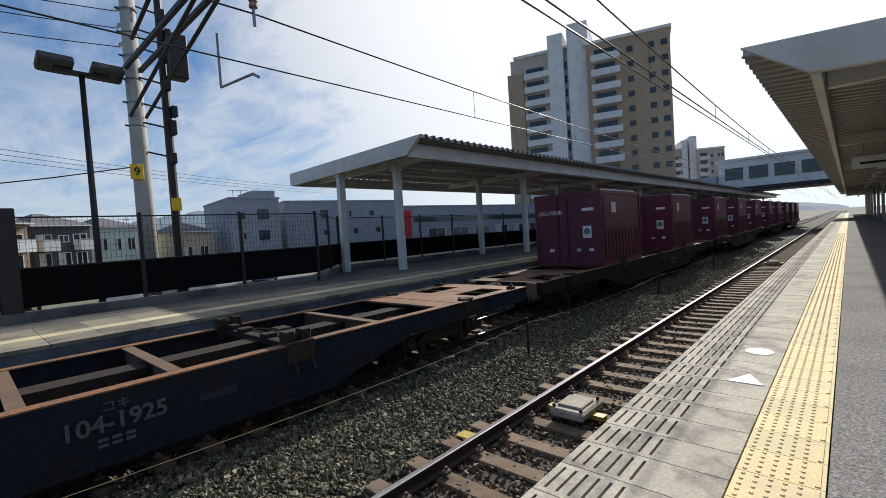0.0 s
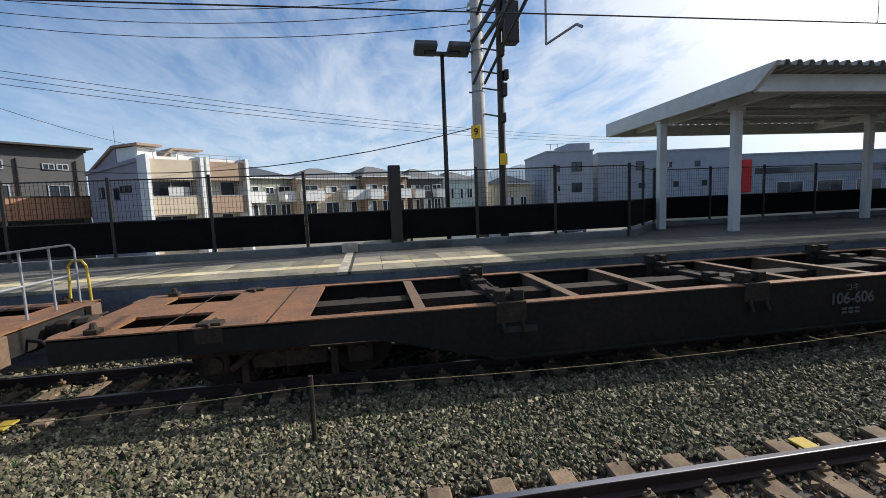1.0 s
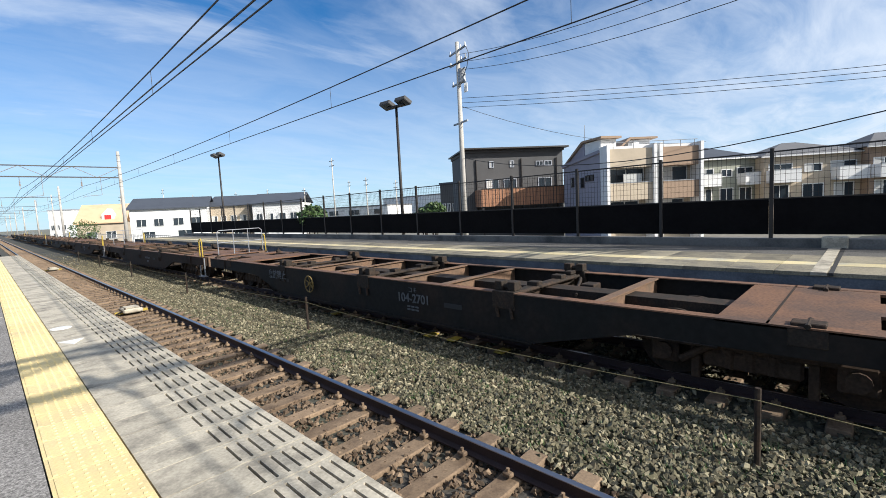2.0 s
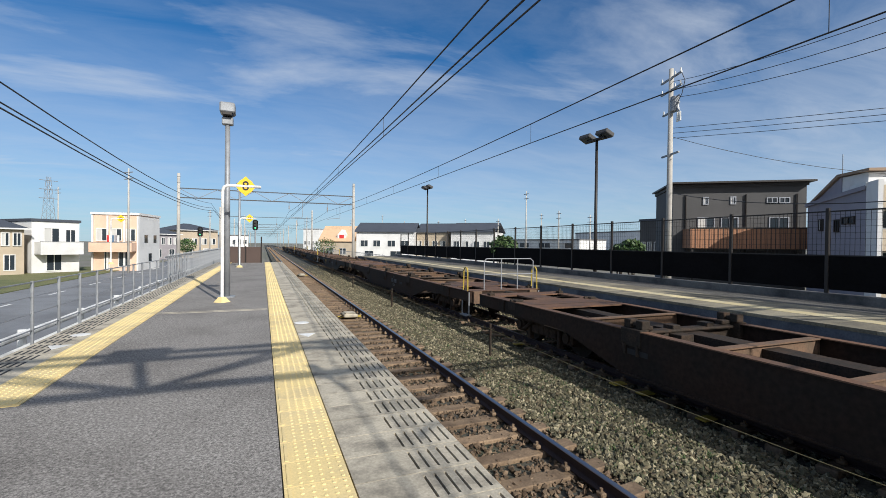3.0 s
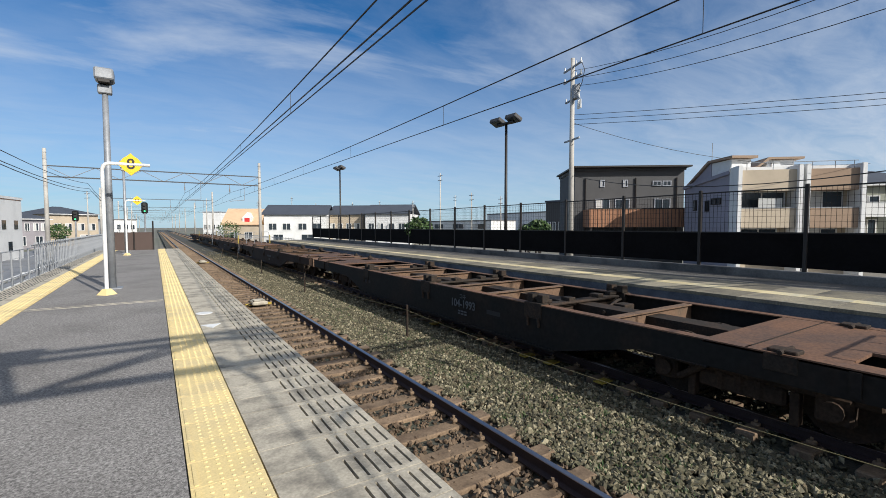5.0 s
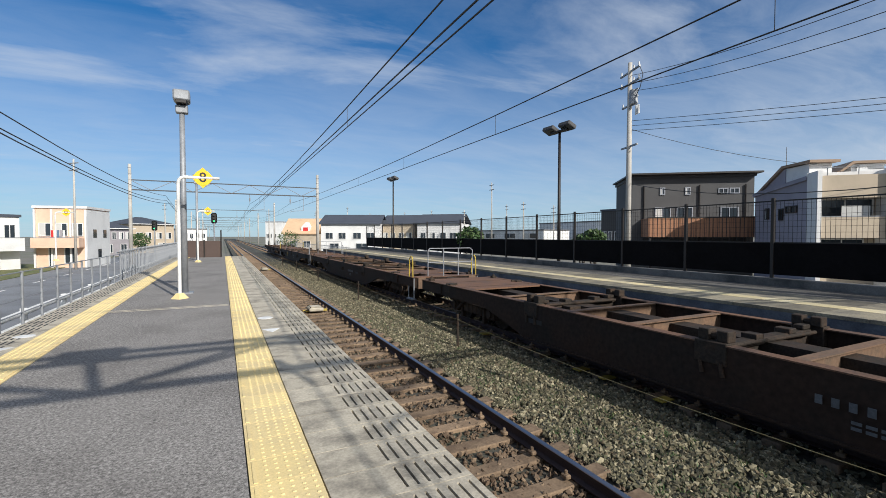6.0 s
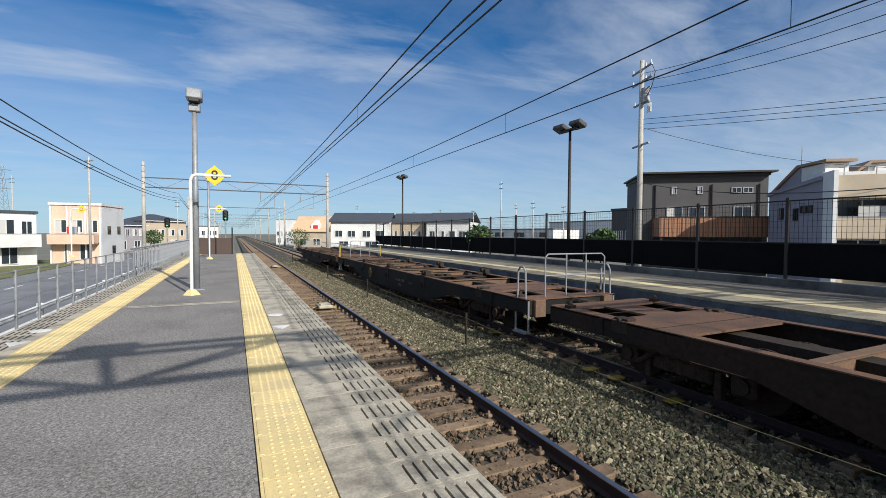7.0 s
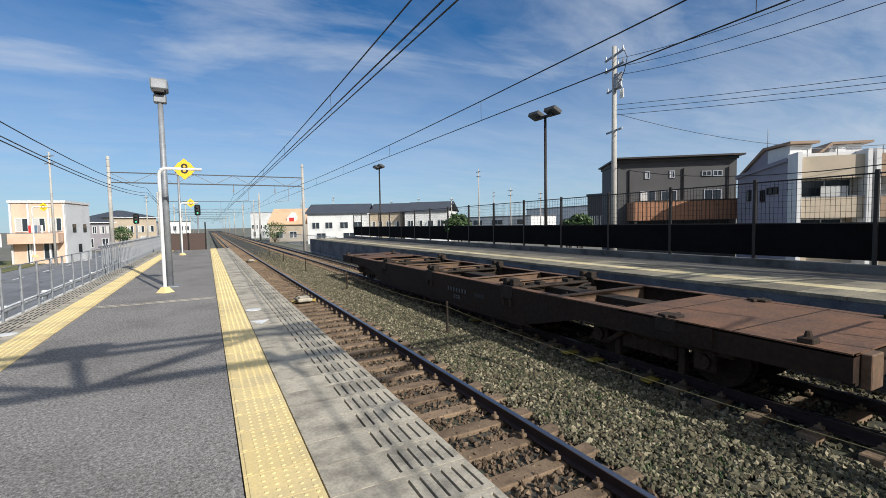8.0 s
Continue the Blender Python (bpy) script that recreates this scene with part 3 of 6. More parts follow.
def handrail(wagon, s, tall_yellow):
    y = s * 9.55
    mats = (M["steelgrey"], M["yellow"]) if tall_yellow else (M["steelgrey"], M["steelgrey"])
    part("end_rail", bent([(-1.2, y, 1.0), (-1.2, y, 1.92), (-1.1, y, 2.0), (0.55, y, 2.0), (0.62, y, 1.92), (0.62, y, 1.0)], 0.017, 8), mats[0], wagon, "grey tubular end railing")
    part("end_rail", bent([(-1.2, y, 1.5), (0.62, y, 1.5)], 0.017, 8), mats[0], wagon)
    for x in (-0.6, 0.0):
        part("end_rail", rod((x, y, 1.0), (x, y, 2.0), 0.018, seg=8), mats[0], wagon)
    for x in (-1.26, 1.26):
        part("grab_rail", bent([(x, y - 0.18, 1.0), (x, y - 0.16, 1.62), (x, y - 0.08, 1.72), (x, y + 0.05, 1.72), (x, y + 0.12, 1.62), (x, y + 0.14, 1.0)], 0.022, 8), mats[1], wagon, "yellow grab rail" if tall_yellow else "")
        part("step", bent([(x, y - 0.24, 0.98), (x, y - 0.24, 0.26), (x, y + 0.24, 0.26), (x, y + 0.24, 0.98)], 0.026, 8), M["galv"], wagon, "pale steel foot step")
        part("step_tread", box(x - 0.1, x + 0.1, y - 0.22, y + 0.22, 0.235, 0.265), M["galv"], wagon)


def flat_wagon(number, colour, top, rail_end, beams, handwheel, label, solid=()):
    w = thing("container_wagon", (C2, 0, RAIL_Z), label, "wagon", "wagons of the freight train")
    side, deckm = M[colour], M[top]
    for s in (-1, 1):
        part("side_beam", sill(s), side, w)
        x0, x1 = sorted((s * 1.14, s * 1.315))
        fl = box(x0, x1, -9.8, 9.8, 0.998, 1.016)
        part("top_flange", fl, deckm, w, "rust-orange top flange")
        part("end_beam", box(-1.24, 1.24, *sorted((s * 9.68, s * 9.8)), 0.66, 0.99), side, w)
    for s in (-1, 1):
        ya, yb = sorted((s * 8.2, s * 9.25))
        holes = [] if s in solid else [(-1.02, -0.38, ya, yb), (0.38, 1.02, ya, yb)]
        part("deck_plate", deck_end(s, holes), deckm, w, "rusty chequer deck plate")
        for yy in (7.3, 8.6):
            part("plate_seam", box(-1.3, 1.3, s * yy - 0.012, s * yy + 0.012, 1.012, 1.016), M["grime"], w)
    cs = box(-0.2, 0.2, -9.7, 9.7, 0.58, 0.93)
    box(-0.2, 0.2, -5.0, 5.0, 0.34, 0.58, 0, cs)
    part("centre_sill", cs, M["grime"], w)
    # pans added under the open frame to block sunlight and darken the ground
    for ya, yb, zp in ((-6.8, -4.6, 0.60), (-4.4, -1.3, 0.33), (-0.9, 2.3, 0.33), (2.7, 4.4, 0.33), (4.6, 6.8, 0.60)):
        part("floor_pan", box(-1.18, 1.18, ya, yb, zp, zp + 0.02), M["grime"], w)
    part("floor_pipe", rod((0.62, -6.5, 0.78), (0.62, 6.5, 0.78), 0.03, seg=8), M["grime"], w)
    part("floor_pipe", rod((-0.55, -6.5, 0.74), (-0.55, 6.5, 0.74), 0.045, seg=8), M["grime"], w)
    # beam webs reach deep so that less sun passes through the frame
    for y in beams:
        bm = box(-1.14, 1.14, y - 0.075, y + 0.075, 0.985, 1.006, 0)
        box(-1.23, 1.23, y - 0.015, y + 0.015, 0.32 if abs(y) < 4.2 else 0.62, 0.985, 0, bm)
        box(-1.2, 1.2, y - 0.06, y + 0.06, 0.30 if abs(y) < 4.2 else 0.60, 0.32 if abs(y) < 4.2 else 0.62, 0, bm)
        part("cross_beam", bm, M["dusty"], w)
    for y in (-2.2, 3.6):
        bm = chair_box(0.75, y, 0.58, 0.42, 0.8, 0.3, bmesh.new())
        rod((0.55, y - 0.7, 0.72), (0.95, y + 0.7, 0.72), 0.04, seg=8, bm=bm)
        part("brake_gear", bm, M["grime"], w)
    part("air_tank", rod((-0.75, -1.6, 0.66), (-0.75, -0.4, 0.66), 0.17, seg=14), M["grime"], w)
    for y in (-9.35, -8.0, -4.05, -0.15, 3.75, 7.65, 9.35):
        for s in (-1, 1):
            twistlock(w, s * 1.17, y)
    for y in (-4.05, -0.15, 3.75):
        bm = box(-1.06, 1.06, y - 0.09, y + 0.09, 0.90, 0.99, 0.01)
        box(-1.22, 1.22, y - 0.02, y + 0.02, 0.34, 0.90, 0, bm)
        rod((-1.0, y + 0.16, 0.97), (1.0, y + 0.12, 0.97), 0.028, seg=8, bm=bm)
        for x in (-0.5, 0.35):
            chair_box(x, y, 0.98, 0.18, 0.22, 0.08, bm)
        part("lock_beam", bm, M["grime"], w)
    for y, x in ((-7.3, 0.0), (7.3, 0.0), (4.2, -0.5), (-4.0, 0.4)):
        bm = bent([(x - 0.7, y - 0.35, 0.9), (x - 0.2, y - 0.1, 0.94), (x + 0.3, y + 0.1, 0.9), (x + 0.75, y + 0.3, 0.86)], 0.03, 7)
        chair_box(x, y + 0.2, 0.8, 0.3, 0.25, 0.14, bm)
        part("brake_rigging", bm, M["grime"], w)
    for y in (-3.9, 2.6):
        # slot drawn as a flat near-black patch in place of a shaded hole
        part("side_slot", box(1.302, 1.308, y - 0.22, y + 0.22, 0.60, 0.69), M["slot"], w, "oval slot in the side beam")
    for s in (-1, 1):
        bogie(w, s * 7.1)
        coupler(w, s)
    if handwheel:
        bm = bmesh.new()
        ring = [(1.40, -2.4 + 0.21 * math.cos(a), 0.66 + 0.21 * math.sin(a)) for a in np.linspace(0, 2 * math.pi, 21)]
        bent(ring, 0.016, 6, bm)
        for a in (0.5, 1.55, 2.6, 3.65, 4.7, 5.74):
            rod((1.36, -2.4, 0.66), (1.40, -2.4 + 0.21 * math.cos(a), 0.66 + 0.21 * math.sin(a)), 0.016, seg=6, bm=bm)
        rod((1.28, -2.4, 0.66), (1.42, -2.4, 0.66), 0.03, seg=8, bm=bm)
        part("brake_wheel", bm, M["dullyellow"], w, "dull yellow hand brake wheel")
    for s, yel in rail_end:
        handrail(w, s, yel)
    if number:
        letters("コキ", 0.13, (1.34, 1.55, 0.85), w, M["letter"])
        letters(number, 0.25, (1.34, 1.55, 0.68), w, M["letter"])
    else:
        for k in range(7):
            part("number_bar", box(1.336, 1.34, 1.05 + k * 0.15, 1.12 + k * 0.15, 0.62, 0.72), M["letter"], w)
    if handwheel and number:
        letters("突放禁止", 0.26, (1.34, -4.3, 0.76), w, M["letter"])
    for k in range(2):
        for j in range(3):
            part("stencil_bar", box(1.336, 1.34, 1.37 + j * 0.12, 1.46 + j * 0.12, 0.44 + k * 0.06, 0.475 + k * 0.06), M["letter"], w)
    return w


BEAMS_A = (-5.3, -3.0, -1.6, 0.8, 2.2, 5.3)
BEAMS_B = (-5.3, -2.6, -1.0, 1.9, 3.0, 5.3)
FLEET = [
    ("104-1925", "frameb", "rustb", [(-1, True)], BEAMS_A, 0, "empty container flat wagon with blue-grey sides and rust-orange frame"),
    ("106-606", "frame", "rustb", [(1, True)], BEAMS_A, 0, "empty grey container flat wagon with yellow end rails and rusty deck", (1,)),
    ("104-1973", "frame", "rustb", [(1, True)], BEAMS_B, 0, "empty dark grey container flat wagon with rusty deck and end rails"),
    ("104-2701", "frame", "rust", [], BEAMS_A, 1, "empty dark grey container flat wagon with a yellow hand brake wheel"),
    ("", "framer", "rust", [(1, True)], BEAMS_B, 0, "empty brown rusty container flat wagon with end rails"),
    ("107-1880", "framer", "rust", [(1, True)], BEAMS_A, 0, "empty brown-grey container flat wagon with rusty frame", (-1,)),
    ("104-1505", "frame", "rust", [], BEAMS_B, 1, "empty dark grey container flat wagon with a yellow hand brake wheel"),
    ("104-1993", "frame", "rust", [(1, True)], BEAMS_A, 0, "empty dark grey container flat wagon with yellow end rails"),
    ("", "framer", "rust", [], BEAMS_A, 0, "empty brown-grey container flat wagon with rusty frame", (-1,)),
    ("", "framer", "rust", [(1, True)], BEAMS_B, 0, "empty brown container flat wagon with a yellow grab rail"),
    ("", "frame", "rust", [(1, False), (-1, True)], BEAMS_A, 1, "empty grimy container flat wagon with a hand brake wheel"),
    ("", "framer", "rust", [], BEAMS_B, 0, "last empty container flat wagon of the train with rusty deck", (1,)),
]
TRAIN = []
for k, spec in enumerate(FLEET):
    TRAIN.append((flat_wagon(*spec), START - PITCH * (k + 0.5)))
for k in range(4):
    TRAIN.append((flat_wagon("", "frame", "rust", [], BEAMS_A, 0, "grey container flat wagon loaded with maroon containers"), START + PITCH * (k + 0.5)))


def freight_container(code):
    """A ribbed maroon steel container, 3.7 m long, doors on its end and side."""
    c = thing("freight_container", (C2, 0, 0.07), "maroon ribbed steel freight container with white markings", "container", "containers on the train")
    L, Wd, Hh = 3.65, 2.45, 2.5
    part("body", box(-Wd / 2 + 0.03, Wd / 2 - 0.03, -L / 2 + 0.03, L / 2 - 0.03, 0.1, Hh - 0.03), M["maroon"], c)
    for x in (-1, 1):
        for y in (-1, 1):
            part("corner_post", box(*sorted((x * (Wd / 2 - 0.1), x * Wd / 2)), *sorted((y * (L / 2 - 0.1), y * L / 2)), 0.0, Hh, 0.01), M["maroon"], c)
    for z in (0.0, Hh - 0.12):
        part("frame_rail", box(-Wd / 2 + 0.1, Wd / 2 - 0.1, -L / 2, -L / 2 + 0.08, z, z + 0.12), M["maroon"], c)
        part("frame_rail", box(Wd / 2 - 0.08, Wd / 2, -L / 2 + 0.1, L / 2 - 0.1, z, z + 0.12), M["maroon"], c)
    for k in range(11):
        y = -1.5 + k * 0.3
        part("side_rib", box(Wd / 2 - 0.035, Wd / 2 - 0.005, y - 0.05, y + 0.05, 0.14, 1.2, 0.01), M["maroon"], c)
    part("side_band", box(Wd / 2 - 0.03, Wd / 2 - 0.012, -1.6, 1.6, 1.25, 2.3), M["maroon"], c)
    for x in (-0.35, 0.0):
        part("lock_bar", rod((x, -L / 2 - 0.01, 0.15), (x, -L / 2 - 0.01, Hh - 0.15), 0.022, seg=8), M["maroon"], c)
    part("roof_edge", box(Wd / 2 - 0.05, Wd / 2 + 0.004, -L / 2 + 0.1, L / 2 - 0.6, Hh - 0.01, Hh + 0.03), M["white"], c, "pale roof edge strip")
    letters(code, 0.2, (-0.62, -L / 2 - 0.008, 1.85), c, M["white"], (90, 0, 0))
    part("logo_patch", box(Wd / 2 + 0.0, Wd / 2 + 0.004, -1.0, -0.62, 1.75, 2.1), M["white"], c, "plain white logo shape")
    part("logo_patch", box(0.55, 0.95, -L / 2 + 0.02, -L / 2 + 0.026, 1.85, 1.95), M["white"], c)
    part("sticker", box(0.55, 0.85, -L / 2 + 0.018, -L / 2 + 0.024, 0.95, 1.35), M["white"], c, "white sticker with a blue round mark")
    part("sticker_mark", rod((0.70, -L / 2 + 0.016, 1.17), (0.70, -L / 2 + 0.02, 1.17), 0.11, seg=16), M["w_blue"], c)
    for x in (-0.7, 0.3, 0.75):
        part("small_label", box(x, x + 0.16, -L / 2 + 0.02, -L / 2 + 0.026, 0.5, 0.6), M["white"], c)
    return c


box_one = freight_container("20G-10080")
spots = [(k, d) for k in range(4) for d in ((-3.88, 3.88) if k % 2 == 0 else (-7.75, 0.0, 7.75))]
for n, (k, d) in enumerate(spots):
    ob = box_one if n == 0 else copy_thing(box_one, pose(C2, 0, 0.07))
    TRAIN.append((ob, START + PITCH * (k + 0.5) + d))


# ---- fences, poles and roofs of the station ----
def polar(az, d, z=0.0):
    return Vector((-d * math.sin(radians(az)), d * math.cos(radians(az)), z))


def mesh_fence(name, a, b, base, panel_top, top, count, label):
    """Posts, black lower panels and a wire grille above, from a to b."""
    a, b = Vector((*a, 0)), Vector((*b, 0))
    f = thing(name, (0, 0, 0), label, "fence")
    run = b - a
    step, turn = run.length / count, math.atan2(run.y, run.x)
    pm = box(-0.04, 0.04, -0.04, 0.04, base - 0.2, top + 0.03, 0.006)
    rod((0, 0, top + 0.03), (0, 0, top + 0.05), 0.05, seg=8, bm=pm)
    pme = bpy.data.meshes.new("post"); pm.to_mesh(pme); pm.free(); pme.materials.append(M["dark"])
    lm = box(0.05, step - 0.05, -0.02, 0.02, base + 0.09, panel_top)
    lme = bpy.data.meshes.new("panel"); lm.to_mesh(lme); lm.free(); lme.materials.append(M["panel"])
    verts, faces = [], []

    def bar(x0, x1, z0, z1, y=0.0, th=0.004):
        k = len(verts)
        for yy in (y - th, y + th):
            verts.extend([(x0, yy, z0), (x1, yy, z0), (x1, yy, z1), (x0, yy, z1)])
        faces.extend([(k, k + 1, k + 2, k + 3), (k + 7, k + 6, k + 5, k + 4), (k, k + 4, k + 5, k + 1), (k + 2, k + 6, k + 7, k + 3)])
    x = 0.06
    while x < step - 0.05:
        bar(x, x + 0.006, panel_top, top - 0.02)
        x += 0.10
    z = panel_top + 0.12
    while z < top - 0.05:
        bar(0.04, step - 0.04, z, z + 0.006)
        z += 0.15
    bar(0.04, step - 0.04, top - 0.05, top - 0.015, th=0.012)
    bar(0.04, step - 0.04, panel_top - 0.01, panel_top + 0.02, th=0.022)
    gme = bpy.data.meshes.new("grille"); gme.from_pydata(verts, [], faces); gme.shade_flat(); gme.materials.append(M["dark"])
    for k in range(count + 1):
        p = a + run * (k / count)
        share("post", pme, f, p, turn)
        if k < count:
            share("panel", lme, f, p, turn)
            share("grille", gme, f, p, turn)
    return f


mesh_fence("platform_fence", (-13.2, -44.3), (-13.2, 8.2), TOP2 + 0.2, 1.32, 2.46, 21, "dark steel mesh fence with black lower panels on a kerb")
mesh_fence("platform_fence", (-13.2, 8.2), (-16.3, 11.2), TOP2 + 0.2, 1.32, 2.46, 2, "dark steel mesh fence bending away from the track")
mesh_fence("platform_fence", (-16.3, 11.2), (-16.3, 101.2), TOP2 + 0.2, 1.32, 2.46, 36, "dark steel mesh fence behind the roofed platform")
back_kerb = part("kerb_run", slab([(-13.02, 8.3), (-16.1, 11.3), (-16.1, 101), (-16.5, 101), (-16.5, 11.05), (-13.35, 8.02)], -1.6, TOP2 + 0.2), M["kerbgrey"], kerb)
wide_post = part("wide_post", box(-13.42, -13.08, 0.58, 0.93, 0.3, 2.62, 0.02), M["dark"])
tagged(wide_post, "broad dark steel post standing in the fence", "post")


def platform_roof(name, x_eave, x_fascia, x_back, y0, y1, z, label, post_rows, base, drop):
    r = thing(name, (0, 0, 0), label, "platform roof")
    s = 1 if x_back > x_eave else -1
    prof, y = [], y0
    while y < y1:
        prof += [(y, 0.0), (y + 0.10, 0.0), (y + 0.16, 0.12), (y + 0.26, 0.12), (y + 0.32, 0.0)]
        y += 0.36
    bm = bmesh.new()
    low = [bm.verts.new((x_eave, yy, z + zz)) for yy, zz in prof]
    far = [bm.verts.new((x_back, yy, z + zz - drop)) for yy, zz in prof]
    for i in range(len(prof) - 1):
        bm.faces.new((low[i], low[i + 1], far[i + 1], far[i]))
    geo = bmesh.ops.extrude_face_region(bm, geom=list(bm.faces))
    for v in [g for g in geo["geom"] if isinstance(g, bmesh.types.BMVert)]:
        v.co.z -= 0.015
    bmesh.ops.recalc_face_normals(bm, faces=bm.faces)
    part("roof_sheet", bm, M["roofgrey"], r, "grey corrugated steel roofing")
    part("front_fascia", box(*sorted((x_fascia, x_fascia + s * 0.12)), y0 + 0.05, y1, z - 0.5, z - 0.03, 0.01), M["cream"], r, "pale painted steel fascia")
    end = prism([(x_eave, z + 0.10), (x_fascia, z - 0.46), (x_back, z - drop - 0.46), (x_back, z - drop + 0.07)], y0 - 0.08, y0 + 0.05)
    part("end_fascia", end, M["cream"], r, "pale painted end board")
    part("back_fascia", box(*sorted((x_back, x_back - s * 0.12)), y0 + 0.05, y1, z - drop - 0.48, z - drop - 0.02, 0.01), M["cream"], r)
    for k in range(4):
        x = x_fascia + (x_back - x_fascia) * (k + 0.7) / 4.4
        part("purlin", box(x - 0.05, x + 0.05, y0 + 0.1, y1, z - 0.28, z - 0.14), M["cream"], r)
    pm = box(-0.11, 0.11, -0.14, 0.14, base, z - 0.3, 0.012)
    box(-0.16, 0.16, -0.2, 0.2, z - 0.62, z - 0.42, 0.02, pm)
    pme = bpy.data.meshes.new("post"); pm.to_mesh(pme); pm.free(); pme.materials.append(M["cream"])
    gm = box(*sorted((x_fascia + s * 0.15, x_back - s * 0.15)), -0.08, 0.08, z - 0.46, z - 0.2)
    gme = bpy.data.meshes.new("girder"); gm.to_mesh(gme); gm.free(); gme.materials.append(M["cream"])
    tm = box(-0.12, 0.12, -0.62, 0.62, z - 0.60, z - 0.50, 0.01)
    tme = bpy.data.meshes.new("strip_light"); tm.to_mesh(tme); tm.free(); tme.materials.append(M["white"])
    k = 0
    while y0 + 1.3 + 9 * k < y1:
        yy = y0 + 1.3 + 9 * k
        share("girder", gme, r, (0, yy, 0))
        for px, off in post_rows:
            share("post", pme, r, (px, yy + off, 0))
        for m in range(2):
            share("strip_light", tme, r, (x_fascia + s * 1.6, yy + 2.2 + 4.5 * m, 0))
            share("strip_light", tme, r, (x_fascia + s * 4.6, yy + 2.2 + 4.5 * m, 0))
        k += 1
    return r


platform_roof("platform_roof", -10.05, -10.75, -18.3, 10.35, 112, 4.60, "pale steel platform roof with corrugated sheeting over the far platform", [(-12.8, 0.0), (-15.0, -1.05)], TOP2, 0.12)
platform_roof("platform_roof", -1.12, -0.35, 10.0, 8.0, 112, 3.80, "pale steel platform roof with corrugated sheeting over the near platform", [(2.2, 0.4), (4.9, 0.4)], 0.0, 0.75)
part("surface", box(3.05, 7.0, 3, 140, -1.6, -0.004), M["asphalt"], platform)
east = thing("wall_east", (0, 0, 0), "plain grey wall at the back of the roofed platform", "wall", kind="structure")
part("wall_face", box(7.0, 7.15, 8.4, 112, -1.6, 2.55), M["w_grey"], east)
part("skirting", box(6.94, 6.997, 8.4, 112, 0.0, 0.25), M["kerbgrey"], east)
hanging = thing("hanging_sign", (1.0, 21, 2.75), "white hanging platform sign under the roof", "sign")
part("board", box(-0.9, 0.9, -0.05, 0.05, 0, 0.42, 0.01), M["white"], hanging)
part("dark_bar", box(-0.7, 0.5, -0.056, -0.051, 0.14, 0.22), M["grime"], hanging)
for x in (-0.6, 0.6):
    part("hanger", rod((x, 0, 0.4), (x, 0, 0.95), 0.015, seg=6), M["galv"], hanging)


def lamp_post(x, y, base, height, twin, label, mat, turn=0.0):
    t = thing("lamp_post", (x, y, base), label, "lamp post", "platform lamps")
    t.rotation_euler = (0, 0, turn)
    part("pole", rod((0, 0, 0), (0, 0, height - 0.15), 0.085, 0.06, 14), M[mat], t, smooth=True)
    part("base_plate", box(-0.2, 0.2, -0.2, 0.2, 0, 0.03, 0.005), M["galv"], t)
    part("bracket", box(-0.12, 0.12, -0.55 if twin else -0.25, 0.55 if twin else 0.25, height - 0.18, height - 0.10, 0.01), M["dark"], t)
    for s in ((-1, 1) if twin else (0,)):
        h = box(-0.25, 0.25, -0.34, 0.34, -0.10, 0.10, 0.03) if twin else box(-0.17, 0.17, -0.32, 0.32, height - 0.10, height + 0.16, 0.03)
        if twin:
            bmesh.ops.rotate(h, cent=(0, 0, 0), matrix=Matrix.Rotation(radians(-24), 3, "Y"), verts=h.verts)
            bmesh.ops.translate(h, vec=(0.05, s * 0.52, height), verts=h.verts)
        if not twin:
            bmesh.ops.scale(h, vec=(1.1, 0.75, 1), verts=h.verts)
            box(-0.14, 0.14, -0.1, 0.1, height - 0.4, height - 0.2, 0.02, h)
        part("lamp_head", h, M["galv"] if not twin else M["w_dark"], t, "boxy floodlight head")
        ln = box(-0.22 if twin else -0.15, 0.22 if twin else 0.15, -0.29 if twin else -0.2, 0.29 if twin else 0.2, -0.112, -0.10)
        if twin:
            bmesh.ops.rotate(ln, cent=(0, 0, 0), matrix=Matrix.Rotation(radians(-24), 3, "Y"), verts=ln.verts)
        bmesh.ops.translate(ln, vec=(0.05 if twin else 0, s * 0.52, height), verts=ln.verts)
        part("lens", ln, M["glass"], t)
    return t


for yy, hh in ((2.45, 7.65), (-16.2, 7.95), (-38.6, 8.2)):
    lamp_post(-14.0, yy, -1.5, hh, True, "dark twin-headed platform lamp post behind the fence", "dark", radians(3))
lamp_post(0.9, -13.4, 0.0, 5.05, False, "grey platform lamp post with a boxy floodlight", "galv")
lamp_post(1.38, -31.0, 0.0, 5.05, False, "grey platform lamp post near the platform end", "galv")


